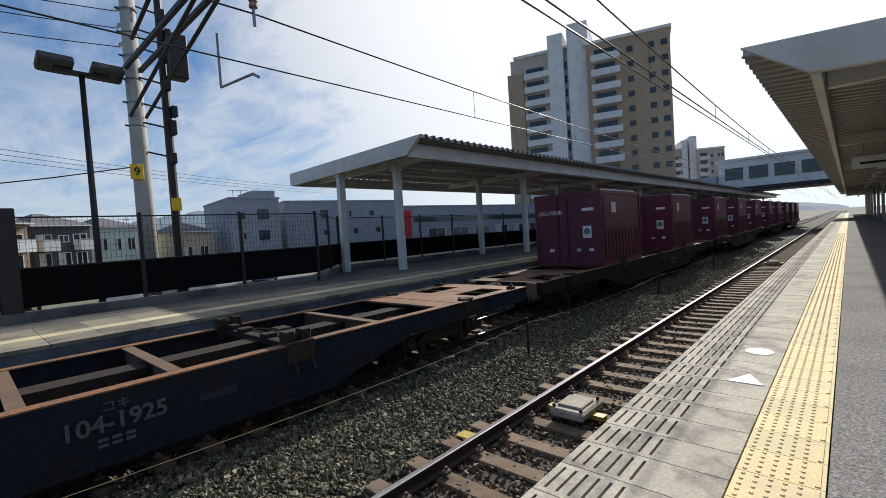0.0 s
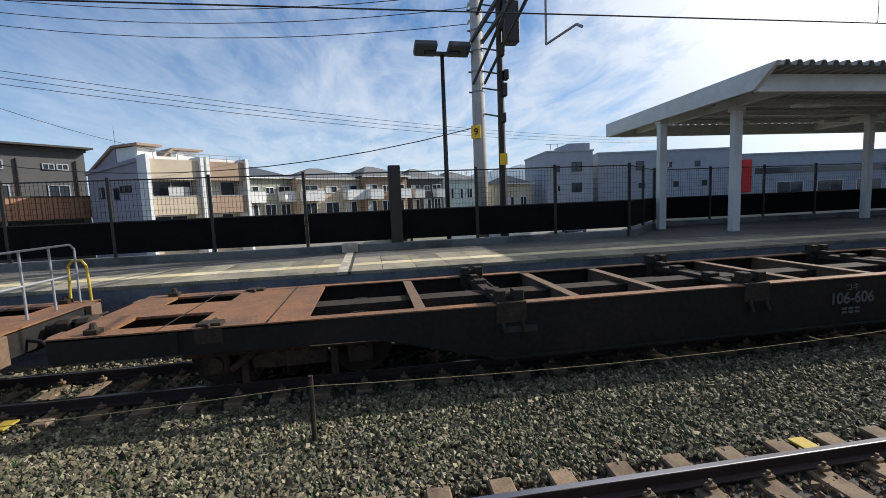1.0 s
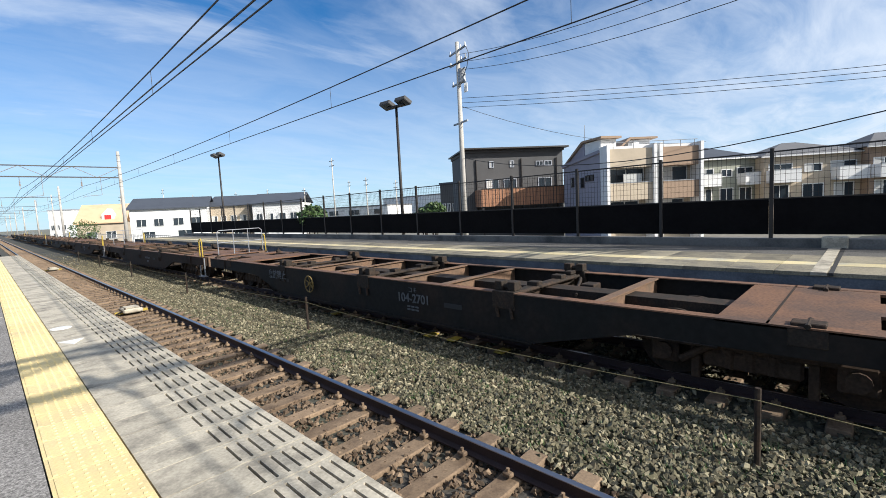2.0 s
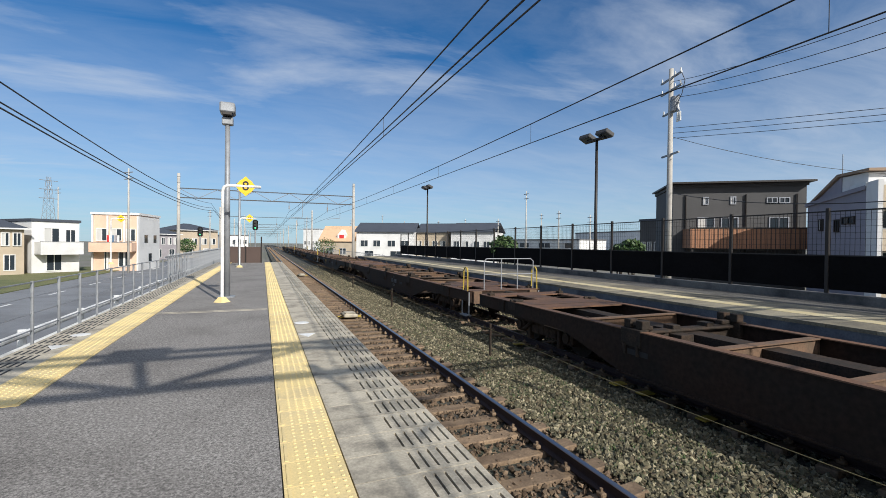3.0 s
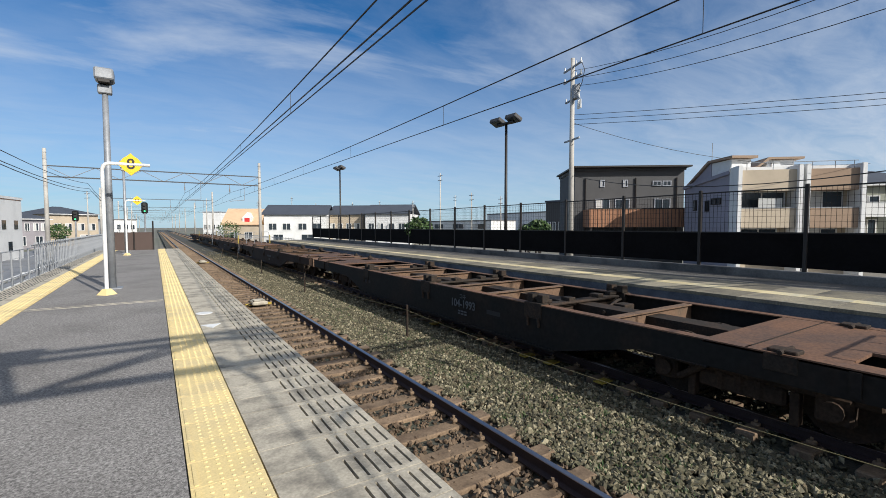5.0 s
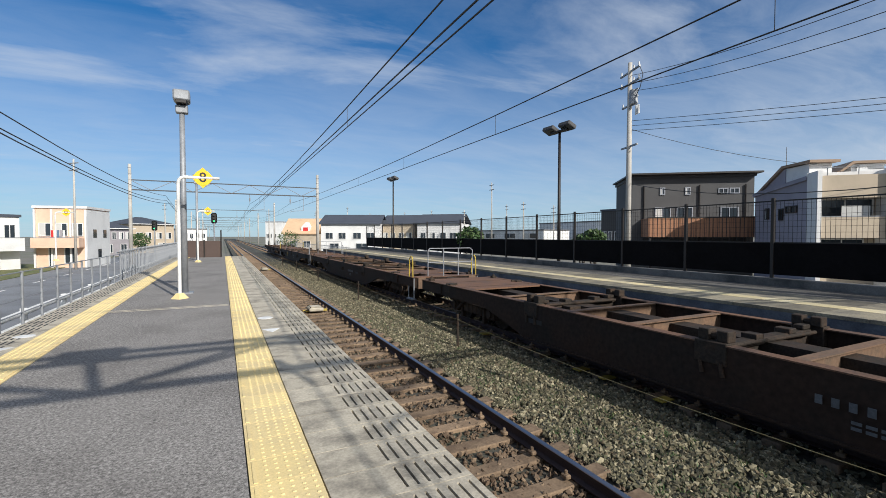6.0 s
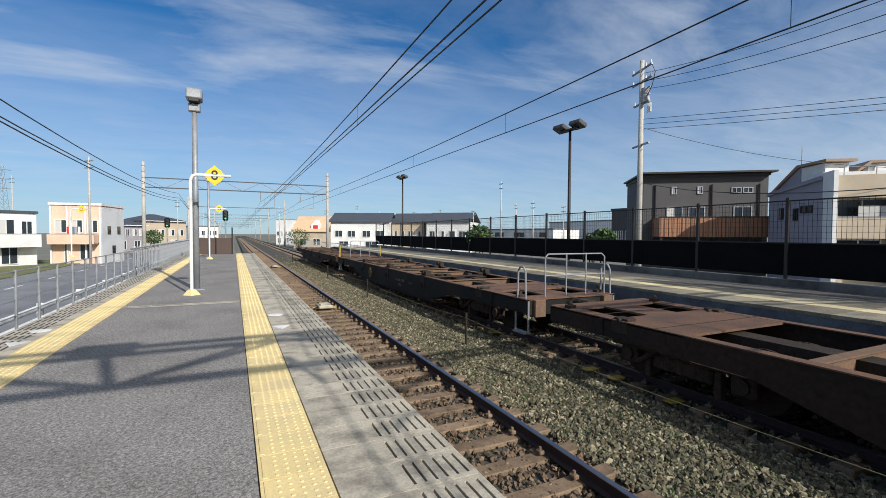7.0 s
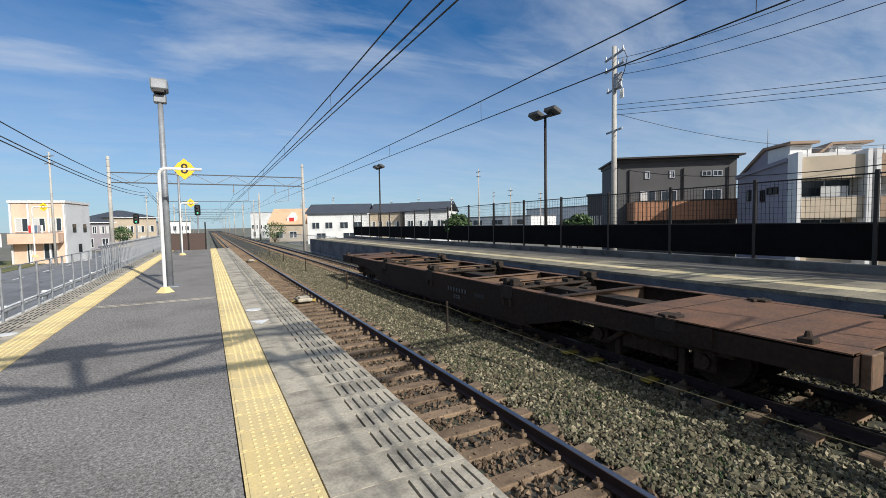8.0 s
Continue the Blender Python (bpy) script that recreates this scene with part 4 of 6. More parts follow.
def stop_sign(x, y, text):
    t = thing("stop_marker", (x, y, 0), "yellow round train stop marker on a white bent tube", "sign", "stop markers")
    part("tube", bent([(0, 0, 0), (0, 0, 2.76), (-0.03, 0, 2.86), (-0.12, 0, 2.90), (-0.88, 0, 2.90)], 0.038, 10), M["white"], t)
    foot = bmesh.new()
    rod((0, 0, 0), (0, 0, 0.13), 0.19, 0.08, 4, foot)
    part("foot", foot, M["tactile"], t, "pale yellow foot")
    part("disc", rod((-0.52, -0.03, 2.90), (-0.52, 0.02, 2.90), 0.19, seg=24), M["signyellow"], t, "yellow disc")
    part("disc_points", prism([(-0.77, 2.90), (-0.52, 2.65), (-0.27, 2.90), (-0.52, 3.15)], -0.012, 0.017), M["signyellow"], t)
    if text:
        letters(text, 0.32, (-0.52, 0.026, 2.90), t, M["black"], (90, 0, 180), "numeral")
    else:
        bm = bmesh.new()
        bent([(-0.52 + 0.08 * math.cos(a), 0.026, 2.90 + 0.08 * math.sin(a)) for a in np.linspace(0, 6.283, 17)], 0.012, 6, bm)
        part("ring_mark", bm, M["black"], t)
    return t


stop_sign(0.93, -12.3, "8")
stop_sign(1.26, -28.8, "")
stop_sign(8.9, -34.0, "")


def cable(name, points, r, label="", sag=0.0, mat="wire"):
    """A hanging wire as one thin tube through its supports."""
    cu = bpy.data.curves.new(name, "CURVE")
    cu.dimensions, cu.bevel_depth, cu.bevel_resolution = "3D", r, 1
    for a, b in zip(points, points[1:]):
        a, b = Vector(a), Vector(b)
        sp = cu.splines.new("POLY")
        sp.points.add(12)
        for k in range(13):
            p = a.lerp(b, k / 12)
            sp.points[k].co = (p.x, p.y, p.z - sag * 4 * (k / 12) * (1 - k / 12), 1)
    cu.materials.append(M[mat])
    return tagged(new(name, cu), label, "wire")


SPANS = [-355, -305, -255, -205, -155, -105, -55.0, 3.6, 50, 100, 150, 200]
for c, low, high, sag in ((C1, 4.2, 5.1, 0.55), (C2, 4.45, 5.3, 0.4)):
    cable("contact_wire", [(c, y, low) for y in SPANS], 0.012, "copper contact wire over the track")
    cable("messenger_wire", [(c, y, high) for y in SPANS], 0.014, "sagging messenger wire over the track", sag)
    for y0, y1 in zip(SPANS, SPANS[1:]):
        if -160 < y0 < 101:
            for k in range(1, 8):
                u = k / 8
                z = high - sag * 4 * u * (1 - u)
                if z > low + 0.02:
                    tagged(part("dropper", rod((c, y0 + (y1 - y0) * u, low), (c, y0 + (y1 - y0) * u, z), 0.006, seg=5), M["wire"]), "thin dropper between the two overhead wires", "wire", "droppers")
for x, z, sag in ((4.9, 4.9, 1.0), (5.2, 5.2, 1.0), (5.3, 5.7, 1.0)):
    cable("feeder_wire", [(x, y, z) for y in SPANS], 0.018, "black feeder wire beside the platform", sag)
cable("auxiliary_wire", [(C1 + 0.05, y, 4.36) for y in SPANS], 0.014, "second copper wire close over the contact wire", 0.1)


def concrete_pole(t, x, y, base, top, r):
    part("pole", rod((x, y, base), (x, y, top), r, r * 0.75, 16), M["pole"], t, smooth=True)
    for k in range(6):
        z = top - 0.4 - 0.62 * k
        part("band", rod((x, y, z), (x, y, z + 0.035), r * 0.86 + 0.006, seg=14), M["steelgrey"], t)
        part("bolt", rod((x, y - r - 0.05, z + 0.017), (x, y - r * 0.7, z + 0.017), 0.025, seg=6), M["dark"], t)


def gantry(y, xl, xr, top, beam, depth, label):
    t = thing("overhead_gantry", (0, 0, 0), label, "gantry", "overhead gantries")
    concrete_pole(t, xl, y, -1.6, top, 0.24 if y > 0 else 0.19)
    concrete_pole(t, xr, y, -1.6, top, 0.19)
    near = y > 0
    steel, offs = M["dark" if near else "w_dark"], (-0.18, 0.18) if near else (0.0,)
    for off in offs:
        part("upper_chord", box(xl, xr, y + off - 0.045, y + off + 0.045, beam + depth - 0.05, beam + depth + 0.05), steel, t)
    if depth > 0.3:
        # the near truss hangs below its chords in the middle of the span only, and is braced up from its poles
        a, b = (-5.25, 3.15) if near else (xl, xr)
        part("lower_chord", box(a, b, y - 0.055, y + 0.055, beam - 0.055, beam + 0.055), steel, t)
        bm = bmesh.new()
        n = 2 if near else int((xr - xl) / 3.2)
        step = (b - a) / n
        for k in range(n + (1 if near else 0)):
            low = a + step * k if near else a + step * (k + 0.5)
            for off in offs:
                for side in (-1, 1):
                    rod((low, y, beam), (low + side * step / 2, y + off, beam + depth), 0.04 if near else 0.03, seg=6, bm=bm)
        if near:
            for x0, x1 in ((xl + 0.15, xl + 6.0), (xr - 0.15, xr - 4.5)):
                for off in offs:
                    rod((x0, y + off, beam - 0.35), (x1, y + off, beam + depth), 0.042, seg=6, bm=bm)
        part("lattice", bm, M["dark" if y > 0 else "steelgrey"], t)
    for c in (C1, C2):
        bm = bent([(c - 1.5, y, beam), (c - 1.5, y, 4.5), (c - 0.2, y, 4.38), (c, y, 4.27)], 0.025, 6)
        part("registration_arm", bm, M["steelgrey"], t)
        part("hanger", rod((c, y, beam), (c, y, 5.1), 0.03, seg=6), M["galv"], t)
        bi = bmesh.new()
        for k in range(4):
            rod((c, y, 5.4 + 0.1 * k), (c, y, 5.45 + 0.1 * k), 0.07, seg=10, bm=bi)
        part("insulator", bi, M["w_tan"], t)
    return t


near_gantry = gantry(3.6, -14.2, 6.0, 8.4, 5.5, 0.95, "concrete poles with a dark lattice beam over the tracks")
gp = box(-1.4, -0.7, 3.25, 3.95, 6.5, 6.55)
rod((-1.05, 3.6, 6.5), (-1.05, 3.6, 5.5), 0.07, seg=8, bm=gp)
part("gusset_plate", gp, M["dark"], near_gantry)
for z in (7.1, 7.6, 8.05):
    part("insulator", rod((-14.25, 3.4, z), (-14.5, 3.4, z), 0.05, 0.03, 8), M["white"], near_gantry)
part("number_plate", box(-13.98, -13.94, 3.28, 3.58, 3.45, 3.85, 0.01), M["signyellow"], near_gantry, "yellow plate")
letters("9", 0.3, (-13.93, 3.43, 3.65), near_gantry, M["black"], (90, 0, 90), "numeral")
dp = bmesh.new()
rod((-13.9, 4.25, -1.6), (-13.9, 4.25, 8.5), 0.13, 0.10, 10, dp)
for k, z in enumerate((4.1, 4.9, 5.4, 6.1, 6.9, 7.4, 8.0)):
    rod((-13.9, 4.25, z), (-14.05, 3.75 - 0.1 * (k % 2), z + 0.12), 0.025, seg=6, bm=dp)
    box(-13.95, -13.7, 4.2 + 0.06 * (k % 3), 4.36 + 0.06 * (k % 3), z - 0.2, z + 0.1 + 0.1 * (k % 2), 0.02, dp)
box(-13.8, -13.4, 4.3, 4.75, 6.2, 7.4, 0.03, dp)
side_pole = thing("signal_cable_pole", (0, 0, 0), "dark steel cable pole with brackets beside a concrete pole", "pole")
part("pole", dp, M["dark"], side_pole)
part("plate", box(-13.77, -13.74, 4.13, 4.37, 2.6, 2.95), M["signyellow"], side_pole)
bm = bent([(-14.1, 3.6, 7.2), (-11.0, 3.6, 7.9)], 0.05, 6)
bent([(-11.0, 3.6, 7.9), (-10.9, 3.6, 7.3), (-10.2, 3.6, 7.6), (-9.6, 3.6, 6.9)], 0.035, 6, bm)
part("bracket_arm", bm, M["dark"], side_pole)
for n, y in enumerate(SPANS[:7]):
    gantry(y, -10.3, 8.4, 8.8, 6.9 if n % 2 else 6.2, 0.02 if n % 2 else 1.0, "slender railway gantry on concrete poles")


def utility_pole(az, d, top, label, r=0.16):
    p = polar(az, d)
    t = thing("utility_pole", (p.x, p.y, -1.6), label, "utility pole")
    h = top + 1.6
    part("pole", rod((0, 0, 0), (0, 0, h), r, r * 0.65, 12), M["pole"], t, smooth=True)
    near = r > 0.12
    for z, w in ((h - 0.5, 0.9), (h - 1.1, 0.9), (h - 2.2, 0.7)) if near else ((h - 0.4, 0.6), (h - 1.0, 0.6)):
        part("cross_arm", box(-w, w, -0.04, 0.04, z, z + 0.08), M["galv"], t)
        for x in (-w * 0.9, 0.35, w * 0.9) if near else ():
            part("insulator", rod((x, 0, z + 0.08), (x, 0, z + 0.26), 0.045, 0.03, 8), M["white"], t)
    if near:
        part("transformer", rod((0.35, 0, h - 2.2), (0.35, 0, h - 1.5), 0.2, seg=12), M["galv"], t)
        for k in range(3):
            part("transformer_bracket", box(0.1, 0.75, -0.03, 0.03, h - 2.25 + 0.35 * k, h - 2.2 + 0.35 * k), M["galv"], t)
            part("hanging_insulator", rod((0.5 + 0.12 * k, 0.05, h - 2.75), (0.5 + 0.12 * k, 0.05, h - 2.3), 0.05, 0.035, 8), M["white"], t)
        part("lower_arm", box(-0.75, 0.75, -0.04, 0.04, h - 4.3, h - 4.22), M["galv"], t)
        part("jumper_wire", bent([(0.8, 0, h - 0.35), (1.0, 0.1, h - 0.9), (0.85, 0.05, h - 1.5), (0.5, 0, h - 1.9)], 0.018, 6), M["wire"], t)
        part("climbing_rung", bent([(-0.2, 0, h - 4.5), (0.2, 0, h - 4.5)], 0.015, 6), M["galv"], t)
    t.rotation_euler = (0, 0, radians(az - 60))
    return t


utility_pole(131.2, 25.0, 10.35, "concrete utility pole with cross arms and a transformer")
for az, d, top in ((147.5, 60, 8.6), (151, 70, 5.5), (143.5, 60, 6.0), (175, 90, 6.5), (193.2, 50, 8.1), (198.8, 90, 9.6), (163, 90, 6), (77.5, 70, 6.2), (119.9, 60, 7.0),
                   (155.2, 105, 7.5), (158.6, 95, 6.5), (165.8, 120, 9.0), (169.6, 105, 7.0), (182.0, 110, 7.5), (185.6, 80, 6.5), (139.8, 62, 5.6), (145.6, 85, 7.4)):
    utility_pole(az, d, top, "distant slender concrete utility pole", 0.1)


def pylon(az, d, height):
    """A lattice power mast: four leaning legs, cross bracing and three pairs of arms."""
    p = polar(az, d)
    t = thing("power_pylon", (p.x, p.y, -1.6), "distant grey lattice power pylon with three arms", "pylon")
    t.rotation_euler = (0, 0, radians(az + 30))
    half = lambda z: 3.0 - 2.3 * z / height
    legs, braces = bmesh.new(), bmesh.new()
    corners = ((-1, -1), (1, -1), (1, 1), (-1, 1))
    for a, b in corners:
        rod((a * half(0), b * half(0), 0), (a * half(height), b * half(height), height), 0.13, 0.08, 5, legs)
    for k in range(9):
        z0, z1 = height * k / 9, height * (k + 1) / 9
        for (a, b), (c, e) in zip(corners, corners[1:] + corners[:1]):
            rod((a * half(z0), b * half(z0), z0), (c * half(z1), e * half(z1), z1), 0.06, seg=4, bm=braces)
            rod((c * half(z0), e * half(z0), z0), (a * half(z1), b * half(z1), z1), 0.06, seg=4, bm=braces)
    part("legs", legs, M["galv"], t)
    part("bracing", braces, M["galv"], t)
    for z in (0.68, 0.81, 0.94):
        part("cross_arm", box(-4.5, 4.5, -0.15, 0.15, height * z, height * z + 0.3), M["galv"], t)


pylon(199.5, 330, 38)
P0 = polar(131.2, 25.0)
for dz, end in ((9.7, (-14.5, 3.4, 8.05)), (9.3, (-14.5, 3.4, 7.6)), (8.9, (-14.5, 3.4, 7.1)), (7.4, (-36, 25, 6.3)), (7.15, (-36, 25, 6.1)), (6.9, (-36, 25, 5.9))):
    cable("service_wire", [(P0.x, P0.y, dz), end], 0.012, "thin overhead service wire", 0.7)
cable("service_wire", [(P0.x, P0.y, 4.2), (-14.1, 3.4, 3.8)], 0.016, "dark sagging cable between two poles", 1.15)
cable("service_wire", [(P0.x, P0.y, 7.0), (-33, -8, 4.9)], 0.012, "thin overhead service wire to a house", 0.8)


# ---- left side: fence, guard rail, road ----
part("road", box(4.6, 13.0, -300, 10, -1.56, -1.44), M["street"])
tagged(bpy.data.objects["road"], "grey asphalt road beside the platform", "road", kind="structure")
part("verge", box(13.0, 40, -60, -20, -1.56, -1.40), M["grass"])
tagged(bpy.data.objects["verge"], "dry grass verge beside the road", "verge", kind="structure")
for x in (7.0, 10.5):
    for k in range(12):
        y = -12 - k * 6
        tagged(part("road_mark", box(x, x + 0.14, y - 2, y, -1.44, -1.436), M["white"]), "white painted road dash", "road marking", kind="structure")


def paling_fence(x, y0, y1, base, height, gap, label):
    f = thing("paling_fence", (0, 0, 0), label, "fence")
    pm = box(-0.02, 0.02, -0.02, 0.02, base, base + height)
    me = bpy.data.meshes.new("pale"); pm.to_mesh(me); pm.free(); me.materials.append(M["galv"])
    n = int((y1 - y0) / gap)
    for k in range(n):
        share("pale", me, f, (x, y0 + k * gap, 0))
    for z in (0.15, height - 0.12):
        part("fence_rail", box(x - 0.015, x + 0.015, y0, y1, base + z, base + z + 0.05), M["galv"], f)
    return f


paling_fence(3.6, -64, -20.5, -0.7, 1.65, 0.42, "pale steel paling fence beside the platform")
paling_fence(-12.7, -150, -49, -1.5, 1.75, 0.7, "pale blue-grey paling fence along the open line")
open_fence = thing("platform_railing", (0, 0, 0), "thin pale steel wire railing at the platform's back", "railing")
for k in range(24):
    part("railing_post", rod((3.3, -1.0 - k * 0.97, -1.4), (3.3, -1.0 - k * 0.97, 0.86), 0.024, seg=8), M["galv"], open_fence)
for z in (0.84, 0.1):
    part("railing_bar", rod((3.3, -1.0, z), (3.3, -23.4, z), 0.012, seg=6), M["galv"], open_fence)
for z in (0.62, 0.36, -0.15, -0.4):
    part("railing_wire", rod((3.3, -1.0, z), (3.3, -23.4, z), 0.005, seg=5), M["galv"], open_fence)
guard = thing("guard_rail", (0, 0, 0), "white painted steel guard rail along the road", "guard rail")
for z in (-0.30, -0.58):
    part("beam", rod((4.2, -60, z), (4.2, -1, z), 0.065, seg=10), M["white"], guard)
for k in range(20):
    part("guard_post", rod((4.3, -2 - k * 3, -1.5), (4.3, -2 - k * 3, -0.24), 0.07, seg=10), M["white"], guard)
end_wall = thing("end_barrier", (1.15, -35.2, 0), "dark brown steel barrier closing the platform end", "barrier")
part("panel", box(-1.05, 1.05, -0.04, 0.04, -0.2, 1.15), M["w_barrier"], end_wall)
for x in (-1.05, 0, 1.05):
    part("post", rod((x, 0.05, -0.4), (x, 0.05, 1.9 if x < -1 else 1.2), 0.045, seg=8), M["dark"], end_wall)


def signal(x, y, base, h):
    t = thing("rail_signal", (x, y, base), "black round-headed railway signal on a thin pole", "signal", "signals")
    part("pole", rod((0, 0, 0), (0, 0, h), 0.06, seg=10), M["galv"], t)
    bm = box(-0.22, 0.22, -0.06, 0.06, h - 0.55, h + 0.35, 0.1)
    part("head", bm, M["black"], t)
    for k in range(3):
        part("hood", rod((0, 0.05, h - 0.35 + 0.25 * k), (0, 0.2, h - 0.35 + 0.25 * k), 0.09, seg=12), M["black"], t)
    part("lamp", rod((0, 0.19, h - 0.35), (0, 0.205, h - 0.35), 0.06, seg=12), plain("signal_green", (0.05, 0.8, 0.3), 0.3, emit=0.8), t)


signal(0.62, -42, -1.0, 4.07)
signal(5.5, -47.7, -1.5, 4.0)

# rope and posts between the tracks
rope_y = [-43.4, -34.8, -26.3, -17.75, -9.2, -0.75, 7.8, 16.3, 24.8]
for y in rope_y:
    bm = rod((-4.93, y, -1.3), (-4.93, y, -0.34), 0.03, 0.028, 8)
    rod((-4.93, y, -0.46), (-4.89, y, -0.46), 0.012, seg=6, bm=bm)
    tagged(part("rope_post", bm, M["grime"]), "rusty thin post holding a rope between the tracks", "post", "rope posts")
cable("barrier_rope", [(-4.9, y, -0.45) for y in rope_y], 0.0045, "thin yellow-black rope strung between the tracks", 0.1, "rope")


def beacon(y):
    t = thing("track_beacon", (C1, y, RAIL_Z - 0.1), "pale flat signal beacon bolted between the rails", "beacon", "track beacons")
    part("case", box(-0.24, 0.24, -0.32, 0.32, 0.0, 0.12, 0.03), M["concrete"], t)
    part("lid", box(-0.17, 0.17, -0.2, 0.2, 0.12, 0.15, 0.01), M["concrete"], t)
    for x in (-0.19, 0.19):
        for yy in (-0.26, 0.26):
            part("bolt", rod((x, yy, 0.12), (x, yy, 0.16), 0.022, seg=6), M["grime"], t)
    part("cable", bent([(0.24, 0.1, 0.05), (0.5, 0.25, -0.02), (0.9, 0.3, -0.05)], 0.018, 6), M["black"], t)
    part("bracket", box(-0.4, 0.4, -0.06, 0.06, -0.03, 0.03), M["yellow"], t)


for y in (5.55, -15.6, 27.0, -36):
    beacon(y)


# ---- houses and other buildings ----
def building(name, label, category, al, dl, ar, dr, z_top, depth, wall_mat, roof, windows=(), base=-1.6, z_right=None, balconies=(), roof_mat="r_slate", frame_mat="w_white"):
    """A building whose front runs from one bearing and distance to another; windows as (u0, u1, z0, z1) on that front."""
    a, b = polar(al, dl), polar(ar, dr)
    run = b - a
    w = run.length
    t = thing(name, (a.x, a.y, 0), label, category)
    t.rotation_euler = (0, 0, math.atan2(run.y, run.x))
    zr = z_top if z_right is None else z_right
    wallp = prism([(0, base), (w, base), (w, zr), (0, z_top)], 0.0, depth)
    wallo = part("wall", wallp, M[wall_mat], t)
    e = 0.35
    if roof == "flat":
        bm = prism([(-0.1, z_top), (w + 0.1, zr), (w + 0.1, zr + 0.22), (-0.1, z_top + 0.22)], -0.12, depth + 0.1)
        part("roof", bm, M[roof_mat], t)
    elif roof == "hip":
        zz, h = max(z_top, zr), 1.28
        bm = bmesh.new()
        lo = [bm.verts.new(p) for p in ((-e, -e, zz), (w + e, -e, zz), (w + e, depth + e, zz), (-e, depth + e, zz))]
        k = min(w, depth) * 0.42
        r1, r2 = bm.verts.new((k, depth / 2, zz + h)), bm.verts.new((w - k, depth / 2, zz + h))
        for f in ((lo[0], lo[1], r2, r1), (lo[1], lo[2], r2), (lo[2], lo[3], r1, r2), (lo[3], lo[0], r1), (lo[3], lo[2], lo[1], lo[0])):
            bm.faces.new(f)
        part("roof", bm, M[roof_mat], t)
        part("gutter", box(-e, w + e, -e - 0.05, -e + 0.04, zz - 0.08, zz + 0.03), M["w_white"], t)
    elif roof == "gable":
        zz, h = max(z_top, zr), depth * (0.36 if roof_mat == "w_peach" else 0.19)
        bm = bmesh.new()
        pts = [(-e, zz - 0.1), (depth / 2, zz + h), (depth + e, zz - 0.1), (depth + e, zz + 0.08), (depth / 2, zz + h + 0.2), (-e, zz + 0.08)]
        a0 = [bm.verts.new((-e, y, z)) for y, z in pts]
        b0 = [bm.verts.new((w + e, y, z)) for y, z in pts]
        bm.faces.new(a0); bm.faces.new(b0[::-1])
        for i in range(6):
            bm.faces.new((a0[i], b0[i], b0[(i + 1) % 6], a0[(i + 1) % 6]))
        bmesh.ops.recalc_face_normals(bm, faces=bm.faces)
        part("roof", bm, M[roof_mat], t)
    for u0, u1, z0, z1 in windows:
        x0, x1 = u0 * w, u1 * w
        fr = bmesh.new()
        for q in ((x0, x1, z0 - 0.06, z0), (x0, x1, z1, z1 + 0.06), (x0 - 0.06, x0, z0 - 0.06, z1 + 0.06), (x1, x1 + 0.06, z0 - 0.06, z1 + 0.06), ((x0 + x1) / 2 - 0.025, (x0 + x1) / 2 + 0.025, z0, z1)):
            box(q[0], q[1], -0.07, 0.02, q[2], q[3], 0, fr)
        win = part("window", fr, M[frame_mat], t)
        part("pane", box(x0, x1, -0.025, 0.0, z0, z1), M["glass"], win)
        if (int(x0 * 7) + int(z0 * 3)) % 3 == 0:
            part("curtain", box(x0, (x0 + x1) / 2, -0.04, -0.027, z0, z1), M["curtain"], win)
    for u0, u1, z0, z1, mat in balconies:
        x0, x1 = u0 * w, u1 * w
        bm = box(x0, x1, -1.05, -0.95, z0, z1)
        box(x0, x0 + 0.08, -0.95, 0, z0, z1, 0, bm)
        box(x1 - 0.08, x1, -0.95, 0, z0, z1, 0, bm)
        box(x0, x1, -0.95, 0, z0, z0 + 0.1, 0, bm)
        part("balcony", bm, M[mat], t)
        part("balcony_rail", box(x0, x1, -1.07, -0.93, z1, z1 + 0.05), M["galv"], t)
    return t, w, depth


dh, w, d = building("house", "dark charcoal two-storey house with a brick-coloured terrace wall", "house", 130.8, 37.3, 118.9, 40.0, 5.85, 6, "w_dark", "flat",
                    [(0.24, 0.27, 4.65, 5.1), (0.45, 0.48, 4.65, 5.1), (0.72, 0.785, 4.7, 5.0), (0.81, 0.875, 4.7, 5.0), (0.2, 0.32, 2.6, 3.6), (0.38, 0.50, 2.6, 3.6), (0.74, 0.87, 2.6, 3.6)], z_right=5.9, roof_mat="w_dark", frame_mat="w_grey")
part("terrace_wall", box(w * 0.08, w * 0.98, -2.0, -0.02, 1.42, 2.78), M["w_brick"], dh, "brown brick-coloured terrace wall")
part("terrace_rail", box(w * 0.08, w * 0.98, -2.03, -1.94, 2.78, 2.86), M["dark"], dh)
for k in range(27):
    part("terrace_batten", box(w * (0.085 + 0.0335 * k), w * (0.085 + 0.0335 * k) + 0.03, -2.02, -2.0, 1.44, 2.76), M["w_barrier"], dh)
part("roof_edge", box(-0.3, w + 0.3, -0.7, 6.2, 6.08, 6.2), M["dark"], dh)
for u in (0.1, 0.95):
    part("terrace_post", box(w * u - 0.07, w * u + 0.07, -1.9, -1.76, -1.55, 1.42), M["dark"], dh)
for u in (0.1, 0.56, 0.93):
    part("down_pipe", rod((u * w, -0.1, 0), (u * w, -0.1, 5.3), 0.06, seg=8), M["dark"], dh)
